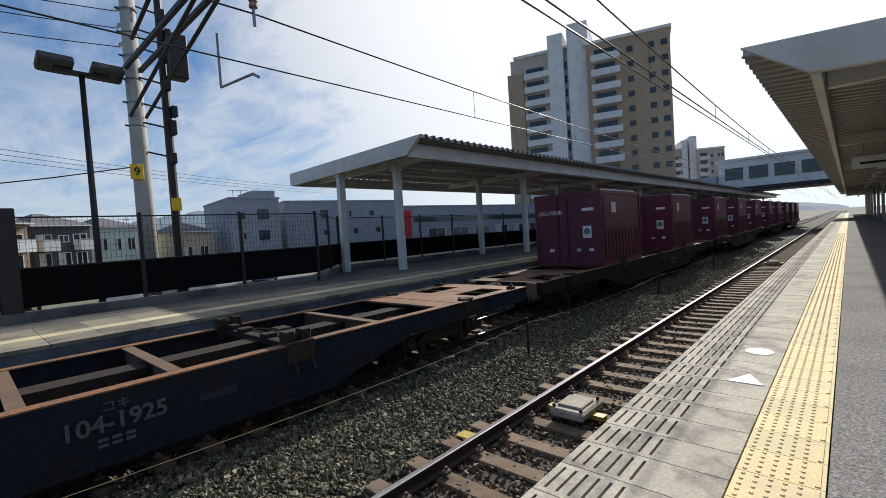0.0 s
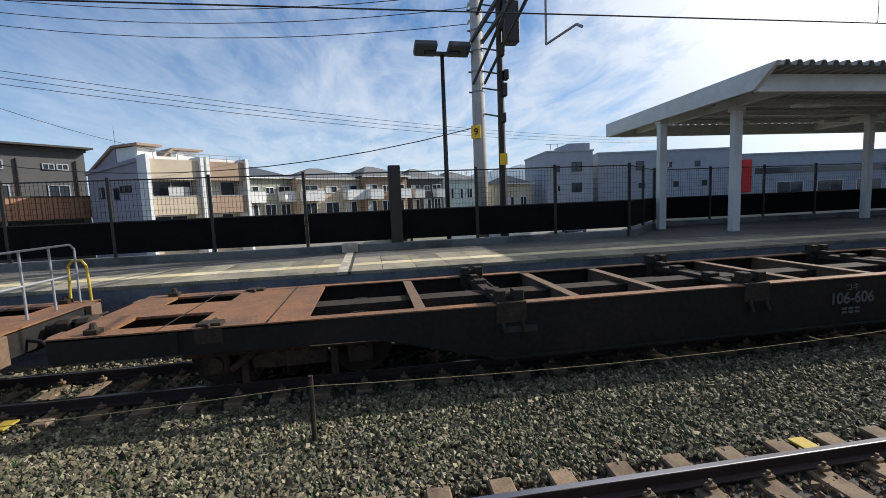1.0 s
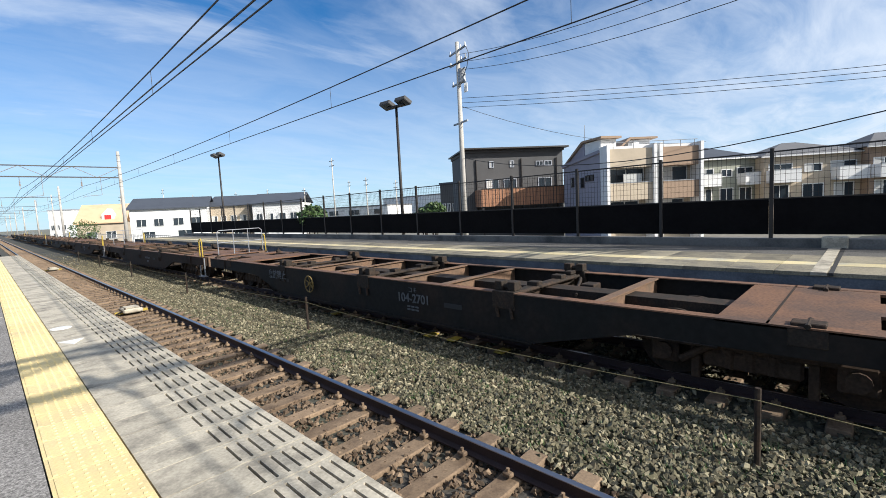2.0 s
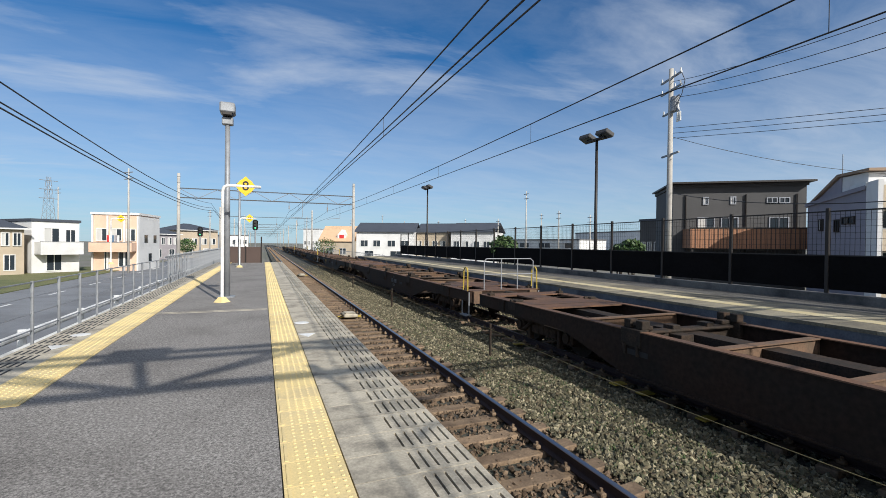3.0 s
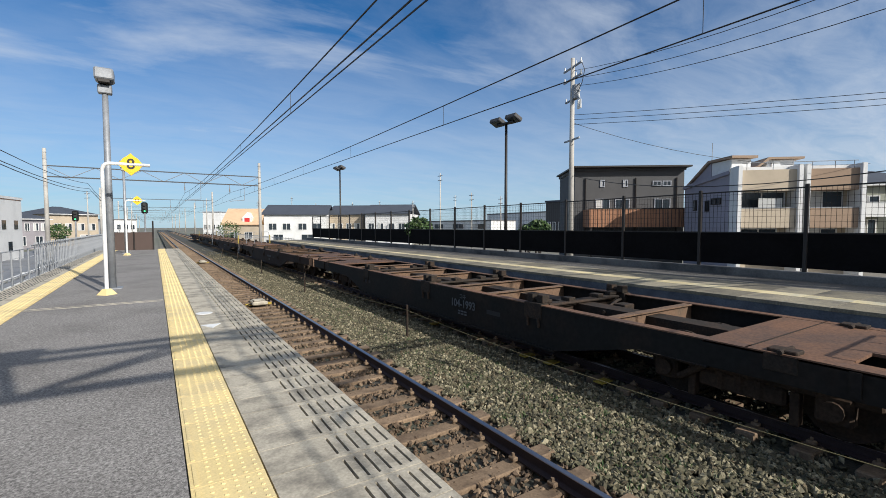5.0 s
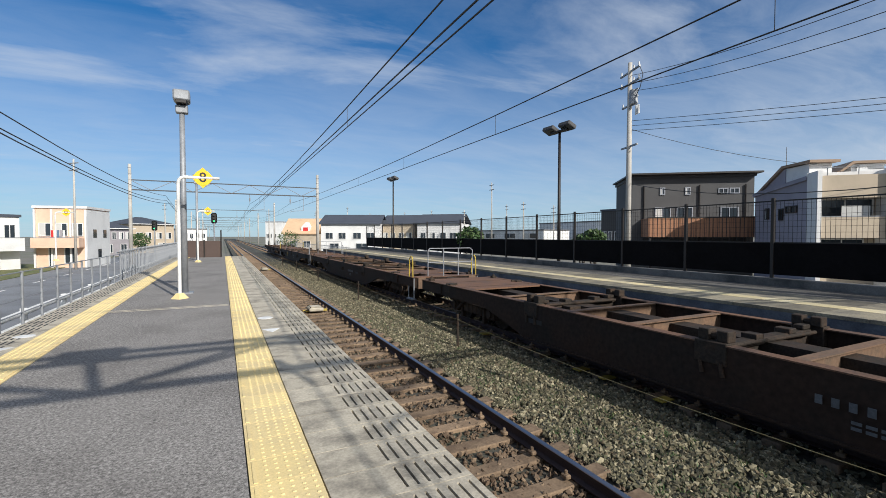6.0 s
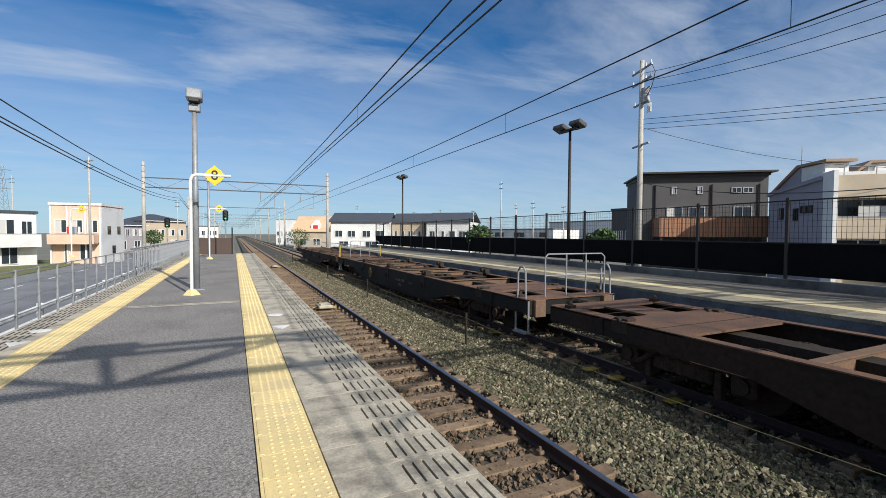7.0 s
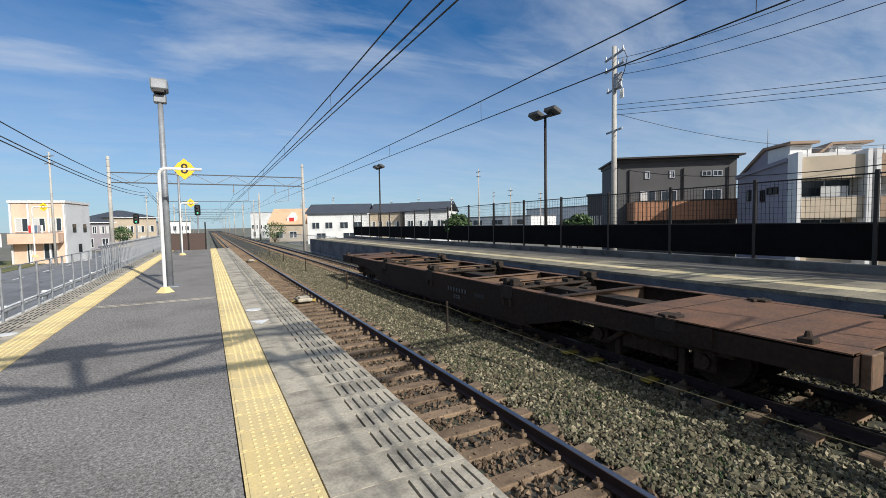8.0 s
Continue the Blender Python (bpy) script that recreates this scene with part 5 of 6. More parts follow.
bh, w, d = building("house", "beige flat-roofed two-storey house with tan balconies and white pillars", "house", 114.5, 32.0, 105.0, 34.6, 4.75, 6, "w_beige", "flat",
                    [(0.08, 0.46, 2.5, 3.45), (0.62, 0.94, 2.5, 3.45), (0.1, 0.4, 0.3, 1.3), (0.65, 0.9, 0.3, 1.3)], balconies=[(0.02, 0.49, 1.4, 2.5, "w_beige"), (0.57, 0.985, 1.4, 2.5, "w_tan")], roof_mat="w_white")
for u in (-0.01, 0.49, 0.55, 0.985):
    part("pillar", box(u * w, u * w + 0.2, -1.25, 0, -1.5, 4.95), M["w_white"], bh)
part("upper_band", box(0.57 * w, 0.985 * w, -1.0, -0.02, 3.5, 4.7), M["w_tan"], bh, "tan upper wall band")
part("upper_band", box(0.04 * w, 0.49 * w, -1.0, -0.02, 3.5, 4.7), M["w_beige"], bh)
part("laundry", box(0.2 * w, 0.4 * w, -0.7, -0.66, 2.5, 3.1), M["curtain"], bh)
part("roof_room", box(w * 0.45, w * 0.70, 2.0, 4.5, 4.9, 5.62), M["w_white"], bh)
part("roof_room_cap", prism([(w * 0.35, 5.25), (w * 0.45, 5.78), (w * 0.77, 5.76), (w * 0.77, 5.64), (w * 0.46, 5.64), (w * 0.37, 5.2)], 1.7, 4.7), M["w_tan"], bh)
for u in (0.08, 0.3, 0.62, 0.8, 0.95):
    part("parapet_rail", rod((w * u, -0.9, 4.7), (w * u, -0.9, 5.12), 0.02, seg=6), M["galv"], bh)
part("parapet_rail", rod((w * 0.04, -0.9, 5.12), (w * 0.98, -0.9, 5.12), 0.02, seg=6), M["galv"], bh)
bm = rod((3.2, 1.9, 5.3), (3.2, 1.84, 5.3), 0.25, seg=14)
part("dish", bm, M["w_white"], bh, "white satellite dish")
part("antenna", bent([(-0.2, 2.5, 5.6), (-0.2, 2.5, 6.9)], 0.02, 6), M["galv"], bh)
wh, w, d = building("house", "pale lilac-grey sloped side wing of a house with a small window", "house", 118.8, 36.5, 114.6, 32.1, 4.1, 5, "w_lilac", "flat", [(0.25, 0.31, 2.6, 3.2), (0.53, 0.59, 2.5, 3.1), (0.66, 0.84, 2.9, 3.2)], z_right=4.6, roof_mat="w_lilac", frame_mat="dark")
part("gable_wall", prism([(0, 4.2), (w * 0.55, 4.7), (w * 0.55, 5.6)], 0.2, 1.4), M["w_lilac"], wh)
part("roof_room", box(w * 0.55, w * 0.95, 0.25, 1.4, 4.6, 5.55), M["w_white"], wh)
part("roof_room_cap", prism([(-0.3, 4.2), (w * 0.52, 5.74), (w * 1.02, 5.72), (w * 1.02, 5.58), (w * 0.54, 5.60), (-0.25, 4.08)], 0.05, 1.6), M["w_tan"], wh)
ROW = [
    (104.6, 42, 99.0, 44.5, 4.3, "w_sage", "r_slate", "sage two-storey terraced house with white balconies and slate roof"),
    (98.4, 43, 90.9, 46, 4.15, "w_beige", "r_grey", "cream two-storey terraced house with white balconies and grey roof"),
    (90.5, 45, 85.2, 47.5, 4.35, "w_tan", "r_grey", "tan two-storey terraced house with grey hipped roof"),
    (84.8, 50, 80.6, 52, 4.3, "w_dark", "r_grey", "dark two-storey house with pale balcony and grey roof"),
]
for al, dl, ar, dr, zt, wm, rm, lab in ROW:
    building("terraced_house", lab, "house", al, dl, ar, dr, zt, 7, wm, "hip",
             [(0.05, 0.28, 2.7, 3.5), (0.68, 0.92, 2.7, 3.5), (0.42, 0.58, 2.9, 3.4), (0.40, 0.60, 0.6, 1.9), (0.07, 0.25, 0.6, 1.9), (0.72, 0.9, 0.6, 1.9)],
             balconies=[(0.02, 0.31, 2.1, 3.05, "w_white"), (0.68, 0.97, 2.1, 3.05, "w_white")], roof_mat=rm)
building("apartment_house", "pale mint two-storey apartment house with clad walls", "house", 80.3, 60, 76.4, 62, 4.5, 8, "w_mint", "hip",
         [(0.1, 0.25, 2, 3.2), (0.4, 0.55, 2, 3.2), (0.7, 0.85, 2, 3.2), (0.1, 0.25, -0.8, 0.6), (0.5, 0.65, -0.8, 0.6)], roof_mat="r_grey")
building("house", "small beige house with a grey hipped roof", "house", 73.0, 60, 69.5, 62, 3.6, 7, "w_beige", "hip", [(0.15, 0.35, 0.8, 1.8), (0.6, 0.8, 0.8, 1.8)], roof_mat="r_grey")
gb, w, d = building("office_block", "grey three-storey concrete block with a roof room", "building", 67.6, 61, 62.2, 63, 7.4, 12, "w_grey", "flat",
                    [(0.2, 0.27, 4.9, 5.6), (0.55, 0.75, 4.9, 6.0), (0.55, 0.75, 2.2, 3.3), (0.2, 0.27, 2.4, 3.0), (0.2, 0.3, -1.2, 0.5)], roof_mat="w_grey", frame_mat="dark")
part("roof_room", box(w * 0.52, w * 0.98, 1, 7, 7.6, 8.6), M["w_grey"], gb)
for x in (0.1, 0.25, 0.85, 0.95):
    part("roof_rail", rod((w * x, 0.3, 7.7), (w * x, 0.3, 8.5), 0.04, seg=6), M["galv"], gb)
part("roof_rail", rod((0, 0.3, 8.5), (w * 0.4, 0.3, 8.5), 0.035, seg=6), M["galv"], gb)
building("office_block", "long grey three-storey concrete block", "building", 61.6, 66, 47.4, 72, 7.2, 14, "w_grey", "flat",
         [(0.28, 0.33, 4.8, 5.9), (0.5, 0.53, 5.0, 5.6), (0.7, 0.73, 5.0, 5.6), (0.3, 0.34, 2.4, 3.0), (0.55, 0.58, 2.4, 3.0), (0.75, 0.78, 2.4, 3.0)], roof_mat="w_grey", z_right=7.0, frame_mat="dark")
fb, w, d = building("factory", "long pale grey factory hall with a red sign panel", "building", 47.3, 74, 26.0, 120, 6.2, 20, "w_grey", "flat",
                    [(0.1 + 0.11 * k, 0.17 + 0.11 * k, 0.5, 2.4) for k in range(8)], roof_mat="w_grey", z_right=6.6)
part("band_window", box(w * 0.04, w * 0.98, -0.06, -0.02, 3.6, 4.4), M["glass"], fb, "long band of dark windows")
part("sign_panel", box(0.2, 1.6, -0.3, -0.05, 1.2, 5.6), M["w_red"], fb, "red sign panel")


def tower(al, dl, ar, dr, top, floors, label, mats, depth):
    a, b = polar(al, dl), polar(ar, dr)
    run = b - a
    w = run.length
    t = thing("apartment_tower", (a.x, a.y, 0), label, "apartment tower")
    t.rotation_euler = (0, 0, math.atan2(run.y, run.x))
    fh = (top + 1.5) / floors
    part("wall", box(0, w * 0.52, 3, depth, -1.6, top - fh * 0.2), M[mats[0]], t)
    part("wall", box(w * 0.52, w, 0.0, depth, -1.6, top - fh * 0.6), M[mats[2]], t, "brown tiled wall")
    part("core", box(w * 0.27, w * 0.37, 1.5, depth, -1.6, top + fh * 0.9), M[mats[1]], t, "pale stair core")
    part("core", box(w * 0.40, w * 0.53, 1.0, depth, -1.6, top + fh * 1.3), M[mats[1]], t)
    part("roof_edge", box(w * 0.03, w * 0.5, 2.0, depth, top - fh * 0.2, top - fh * 0.2 + 0.6), M[mats[1]], t)
    part("roof_edge", box(w * 0.5, w * 1.01, -0.3, depth, top - fh * 0.6, top - fh * 0.6 + 0.6), M[mats[1]], t)
    part("left_wing", box(-w * 0.02, w * 0.09, 2.2, depth, -1.6, top - fh * 1.3), M[mats[2]], t)
    bal = bmesh.new(); box(0, w * 0.17, -1.5, 0, 0, 1.25, 0, bal); box(0, w * 0.17, -1.5, 0, -0.16, 0.0, 0, bal)
    bme = bpy.data.meshes.new("balcony"); bal.to_mesh(bme); bal.free(); bme.materials.append(M[mats[1]])
    win = box(0, w * 0.12, -0.08, 0.0, 0, 1.7)
    wme = bpy.data.meshes.new("window"); win.to_mesh(wme); win.free(); wme.materials.append(M["glass"])
    sm = box(0, w * 0.035, -0.08, 0.0, 0, 1.2)
    sme = bpy.data.meshes.new("small_window"); sm.to_mesh(sme); sm.free(); sme.materials.append(M["glass"])
    for k in range(floors - 1):
        z = -1.5 + fh * k + 0.3
        if k < floors - 1:
            share("balcony", bme, t, (w * 0.10, 3, z))
            share("window", wme, t, (w * 0.11, 2.99, z + 1.0))
            share("window", wme, t, (w * 0.385 - w * 0.12, 2.99, z + 1.0))
        share("balcony", bme, t, (w * 0.55, 0.0, z))
        share("window", wme, t, (w * 0.57, -0.01, z + 1.0))
        for u in (0.76, 0.88, 0.95):
            share("small_window", sme, t, (w * u, -0.01, z + 0.8))
    return t


tower(32.9, 112, 14.5, 108, 43.6, 14, "tall brown and grey apartment tower with rows of pale balconies", ("w_tower", "w_towerlight", "w_towerdark"), 16)
tower(15.2, 200, 9.8, 205, 29.0, 10, "distant grey apartment tower with balconies", ("w_tower", "w_towerlight", "w_tower"), 16)
br = thing("station_bridge", (0, 0, 0), "pale grey station overbridge with glass windows across the tracks", "building")
part("wall", box(-14, 8, 76, 84, 5.2, 9.0), M["w_white"], br)
part("girder", box(-14, 8, 75.8, 84.2, 4.6, 5.2), M["dark"], br)
part("roof", box(-14.4, 8.4, 75.5, 84.5, 9.0, 9.3), M["w_white"], br)
for k in range(7):
    part("window", box(-13.2 + 2.9 * k, -11.0 + 2.9 * k, 75.9, 76.05, 6.3, 8.0), M["glass"], br)
for x in (-13.5, 7.5):
    part("pier", box(x - 0.4, x + 0.4, 77, 83, -1.6, 4.6), M["concrete"], br)
part("stair_block", box(-20, -14, 74, 90, -1.5, 7.0), M["w_grey"], br)

# towards the open line
building("house", "white two-storey house with dark roof and a covered terrace", "house", 200.7, 52, 197.2, 53.5, 3.1, 8, "w_white", "flat",
         [(0.25, 0.55, 1.2, 2.5), (0.3, 0.6, -1.2, 0.6), (0.7, 0.9, 1.2, 2.4)], roof_mat="r_slate", balconies=[(0.05, 0.95, 0.2, 1.3, "w_white")])
ph, w, d = building("house", "peach two-storey house with white frame bands and a balcony", "house", 196.2, 54.6, 192.3, 53.0, 4.0, 5, "w_pink", "flat",
                    [(0.1, 0.32, 1.5, 2.6), (0.42, 0.62, 1.5, 2.6), (0.74, 0.92, 1.5, 2.6), (0.28, 0.36, -1.3, 0.8), (0.58, 0.8, -1.0, 0.8)], roof_mat="w_white", balconies=[(0.05, 0.95, 0.4, 1.3, "w_pink")])
for u in (0.0, 0.32, 0.68, 0.97):
    part("band", box(u * w, u * w + 0.14, -0.16, -0.02, -1.5, 3.9), M["w_white"], ph)
part("side_wall", box(w, w + 0.03, 0.0, 5.0, -1.5, 3.9), M["w_white"], ph, "pale grey side wall")
for y, z in ((1.2, 1.3), (3.4, 1.3), (2.2, -0.6)):
    part("side_window", box(w + 0.03, w + 0.06, y, y + 0.7, z, z + 0.8), M["glass"], ph)
for k, m in enumerate(("w_red", "white", "w_blue", "w_purple", "white")):
    part("laundry", box(w * 0.4 + 0.22 * k, w * 0.4 + 0.22 * k + 0.17, -0.8, -0.77, 1.35, 2.0), M[m], ph)
for al, dl, ar, dr, zt, wm, rm, rf in ((204.6, 50, 201.2, 51, 2.4, "w_beige", "r_slate", "hip"), (191.0, 82, 188.6, 84, 2.6, "w_purple", "r_slate", "hip"), (188.5, 90, 184.8, 94, 3.5, "w_beige", "r_slate", "hip"), (184.0, 120, 181.6, 122, 3.0, "w_white", "r_grey", "flat"),
                                       (175.4, 130, 173.6, 128, 5.2, "w_white", "w_grey", "flat"), (169.0, 78, 161.8, 76, 3.5, "w_white", "r_slate", "gable"), (161.6, 80, 157.4, 78, 3.6, "w_beige", "r_slate", "gable"),
                                       (157.0, 76, 151.6, 74, 3.6, "w_white", "r_slate", "gable"), (150.8, 110, 141.0, 92, 2.6, "w_white", "r_grey", "flat"), (141.5, 120, 133.5, 100, 4.6, "w_white", "r_grey", "flat"),
                                       (134.2, 60, 131.3, 58, 4.6, "w_dark", "r_slate", "flat"), (133.0, 70, 128, 60, 2.2, "w_white", "r_grey", "hip"), (73, 110, 66, 112, 4.2, "w_tan", "r_grey", "flat"),
                                       (84, 90, 78, 92, 3.0, "w_white", "r_slate", "hip"), (100, 85, 92, 85, 4.0, "w_beige", "r_slate", "hip"), (172.4, 190, 169, 190, 4.8, "w_grey", "r_grey", "flat")):
    building("house", "distant %s house with a %s roof" % ({"w_purple": "grey-brown", "w_beige": "cream", "w_white": "white", "w_dark": "charcoal", "w_tan": "tan", "w_grey": "grey"}[wm], {"hip": "hipped", "gable": "pitched", "flat": "flat"}[rf]), "house", al, dl, ar, dr, zt, 8, wm, rf,
             [(0.08, 0.2, 1.0, 2.0), (0.3, 0.42, 1.0, 2.0), (0.55, 0.68, 1.0, 2.0), (0.78, 0.92, 1.0, 2.0), (0.15, 0.3, -1.0, 0.2), (0.6, 0.8, -1.0, 0.2)], roof_mat=rm)
gh, w, d = building("house", "house with a broad steep orange-tan roof and a small white dormer", "house", 173.4, 96, 169.5, 94, 1.9, 8.5, "w_beige", "gable", [(0.2, 0.4, -0.8, 0.4), (0.6, 0.8, -0.8, 0.4)], roof_mat="w_peach")
part("dormer", prism([(w * 0.52, 1.9), (w * 0.78, 1.9), (w * 0.78, 3.3), (w * 0.65, 4.3), (w * 0.52, 3.3)], 0.4, 3.5), M["w_white"], gh, "white dormer window")
part("dormer_pane", box(w * 0.58, w * 0.72, 0.34, 0.39, 2.4, 3.2), M["w_red"], gh)


def car(az, d, turn, mat, tall, label):
    p = polar(az, d)
    t = thing("car", (p.x, p.y, -1.55), label, "car", "parked cars")
    t.rotation_euler = (0, 0, radians(turn))
    L, Wd, H = 4.1, 1.65, tall
    body = prism([(-Wd / 2, 0.28), (Wd / 2, 0.28), (Wd / 2, 0.85), (Wd / 2 - 0.08, 0.95), (-Wd / 2 + 0.08, 0.95), (-Wd / 2, 0.85)], -L / 2, L / 2)
    part("body", body, M[mat], t)
    bm = bmesh.new()
    lo = [(-0.76, -1.9, 0.95), (0.76, -1.9, 0.95), (0.76, 1.2, 0.95), (-0.76, 1.2, 0.95)]
    hi = [(-0.64, -1.6, H), (0.64, -1.6, H), (0.64, 0.5, H), (-0.64, 0.5, H)]
    a, b = [bm.verts.new(v) for v in lo], [bm.verts.new(v) for v in hi]
    bm.faces.new(b)
    for i in range(4):
        bm.faces.new((a[i], a[(i + 1) % 4], b[(i + 1) % 4], b[i]))
    part("cabin", bm, M["glass"], t, "dark car windows")
    part("roof", box(-0.66, 0.66, -1.65, 0.55, H - 0.02, H + 0.05, 0.02), M[mat], t)
    for x in (-0.74, 0.74):
        for y in (-1.3, 1.3):
            part("wheel", rod((x - 0.1, y, 0.31), (x + 0.1, y, 0.31), 0.31, seg=16), M["black"], t)


for az, d, turn, mat, tall, lab in ((78.6, 30, 80, "white", 1.85, "white van parked behind the fence"), (74.2, 33, 75, "w_grey", 1.5, "grey car parked behind the fence"), (71.5, 36, 80, "white", 1.5, "white car parked behind the fence"),
                                    (86.0, 38, 85, "w_grey", 1.6, "silver car parked by the terraced houses"), (64.5, 40, 70, "w_blue", 1.5, "dark blue car parked by the office block")):
    car(az, d, turn, mat, tall, lab)

# hills far off
for az0, az1, h, dist in ((34, 92, 142, 1000), (20, 70, 112, 1400), (128, 165, 14, 1000), (0, 45, 60, 1300)):
    bm = bmesh.new()
    n = 60
    front, crest, rear = [], [], []
    for k in range(n + 1):
        az = az0 + (az1 - az0) * k / n
        u = math.sin(math.pi * k / n) ** 0.6
        z = h * u * (0.60 + 0.22 * noise.noise((az * 0.16, dist * 0.01, 0)) + 0.10 * noise.noise((az * 0.6, 3, dist)) + 0.03 * noise.noise((az * 2.3, 5, dist)))
        front.append(bm.verts.new(polar(az, dist, -3)))
        crest.append(bm.verts.new(polar(az, dist + 150, max(z, 0) + 1)))
        rear.append(bm.verts.new(polar(az, dist + 320, -3)))
    for k in range(n):
        bm.faces.new((front[k], front[k + 1], crest[k + 1], crest[k]))
        bm.faces.new((crest[k], crest[k + 1], rear[k + 1], rear[k]))
    bmesh.ops.recalc_face_normals(bm, faces=bm.faces)
    tagged(part("hill", bm, M["hill"], smooth=True), "low wooded hill far off, coloured blue-grey for haze", "hill", kind="structure")


def bush(az, d, r, z, label):
    p = polar(az, d)
    rng = np.random.default_rng(int(az * 10))
    t = thing("bush", (p.x, p.y, -1.6), label, "bush")
    for k in range(5):
        a = k * 1.3
        part("stem", rod((0, 0, 0), (0.4 * r * math.cos(a), 0.4 * r * math.sin(a), z), 0.05, 0.02, 6), M["grime"], t)
    verts, faces = [], []
    for _ in range(900):
        v = rng.normal(size=3)
        v /= np.linalg.norm(v)
        c = v * r * rng.uniform(0.55, 1.0) * np.array([1, 1, 0.8]) + [0, 0, z + 0.2 * r]
        a, b = rng.normal(size=3), rng.normal(size=3)
        a, b = a / np.linalg.norm(a) * 0.13, b / np.linalg.norm(b) * 0.09
        k = len(verts)
        verts += [tuple(c - a), tuple(c + b), tuple(c + a), tuple(c - b)]
        faces.append((k, k + 1, k + 2, k + 3))
    pieces("crown", verts, faces, M["leaf"], parent=t)


for az, d, r, z in ((135.1, 30, 0.85, 2.7), (150.3, 28, 0.9, 2.8), (136.4, 31, 0.7, 2.5), (144.5, 70, 1.0, 1.4), (172.8, 92, 2.2, 2.0), (187.9, 78, 1.4, 2.2), (141, 66, 1.0, 1.4)):
    bush(az, d, r, z, "dense green bush by the houses")


# ---- small repeated pieces: platform slabs, tactile blocks, sleepers, ballast ----
def mesh_of(name, bm, mat):
    me = bpy.data.meshes.new(name)
    bm.to_mesh(me)
    bm.free()
    me.materials.append(mat)
    return me


def slab_mesh(x0, x1, length, slots, z):
    """An edge slab: a plain inner plate, and two rows of long slots cut through the outer part."""
    bm = bmesh.new()
    xm = x0 + (x1 - x0) * 0.56
    g = 0.004
    box(xm, x1 - g, g, length - g, z - 0.06, z, 0, bm)
    box(x0 + g, x0 + 0.05, g, length - g, z - 0.3, z, 0, bm)
    pitch = (xm - x0 - 0.05) / slots
    for k in range(slots):
        xa = x0 + 0.05 + k * pitch
        box(xa + pitch * 0.25, xa + pitch, g, length - g, z - 0.06, z, 0, bm)
        for y in (g, length - 0.045):
            box(xa, xa + pitch * 0.25, y, y + 0.045 - g, z - 0.06, z, 0, bm)
    return mesh_of("edge_slab", bm, M["concrete"])


def tactile_mesh(wd, ln, z):
    bm = box(0.003, wd - 0.003, 0.003, ln - 0.003, z - 0.05, z + 0.002)
    for i in range(5):
        for j in range(5):
            rod((wd * (0.10 + 0.16 * i), ln * (0.1 + 0.2 * j), z), (wd * (0.10 + 0.16 * i), ln * (0.1 + 0.2 * j), z + 0.008), 0.016, 0.009, 6, bm)
    box(wd * 0.88, wd * 0.94, 0.02, ln - 0.02, z, z + 0.008, 0, bm)
    return mesh_of("tactile_block", bm, M["tactile"])


sl = slab_mesh(EDGE, -0.535, 0.35, 6, 0.0)
for k in range(260):
    share("edge_slab", sl, platform, (0, -36 + k * 0.35, 0))
part("edge_run", box(EDGE, -0.535, 55, 140, -0.06, 0.0), M["concrete"], platform)
tb = tactile_mesh(0.405, 0.325, 0.004)
for k in range(215):
    share("tactile_block", tb, platform, (-0.53, -36 + k * 0.325, 0))
part("tactile_run", box(-0.53, -0.125, 33.9, 140, -0.04, 0.006), M["tactile"], platform)
part("back_edge_bed", box(2.48, 3.05, -36, 3, -0.3, 0.003), M["concrete"], platform)
tb_left = tactile_mesh(-0.445, 0.325, 0.008)
for k in range(95):
    share("tactile_block", tb_left, platform, (2.475, -36 + k * 0.325, 0))
# slots as thin near-black bars on the concrete, their shade painted
slot_bars = bmesh.new()
for k in range(100):
    for j in range(5):
        box(2.66 + j * 0.075, 2.69 + j * 0.075, -36 + k * 0.35, -35.75 + k * 0.35, 0.0, 0.0045, 0, slot_bars)
tagged(part("drain_slots", slot_bars, M["slot"], platform), kind="stuff")
for x, yy in ((-0.68, -8.7), (2.66, -8.66), (-0.75, 5.75)):
    tagged(part("circle_mark", rod((x, yy, 0.0), (x, yy, 0.006), 0.13, seg=20), M["white"]), "white painted circle on the platform edge", "floor marking", "floor markings")
for x, yy, s in ((-0.68, -7.5, 1), (2.66, -7.75, 1), (-0.72, 4.75, -1)):
    tagged(part("triangle_mark", slab([(x - 0.14, yy - 0.14), (x + 0.14, yy - 0.14), (x, yy + 0.14)], 0.0, 0.006), M["white"]), "white painted triangle on the platform edge", "floor marking", "floor markings")
part("floor_seam", box(-0.1, 2.3, -10.67, -10.63, 0.0, 0.004), M["concrete"], platform)
part("floor_seam", box(-0.1, 2.3, -10.82, -10.79, 0.0, 0.004), M["concrete"], platform)

# far platform slabs
fs = bmesh.new(); box(0.004, 0.87, 0.005, 0.695, TOP2 - 0.06, TOP2 + 0.004, 0, fs)
fsm = mesh_of("edge_slab", fs, M["slab2"])
ft = bmesh.new(); box(0, 0.42, 0.004, 0.696, TOP2 - 0.05, TOP2 + 0.006, 0, ft)
ftm = mesh_of("tactile_block", ft, M["tactile2"])
fi = bmesh.new(); box(-0.55, 0.58, 0.005, 0.695, TOP2 - 0.06, TOP2 + 0.003, 0, fi)
fim = mesh_of("inner_slab", fi, M["slab2"])
for k in range(110):
    y = -46 + k * 0.70
    share("edge_slab", fsm, platform2, (EDGE2 - 0.89, y, 0))
    share("tactile_block", ftm, platform2, (EDGE2 - 1.32, y, 0))
    share("inner_slab", fim, platform2, (EDGE2 - 1.9, y, 0))
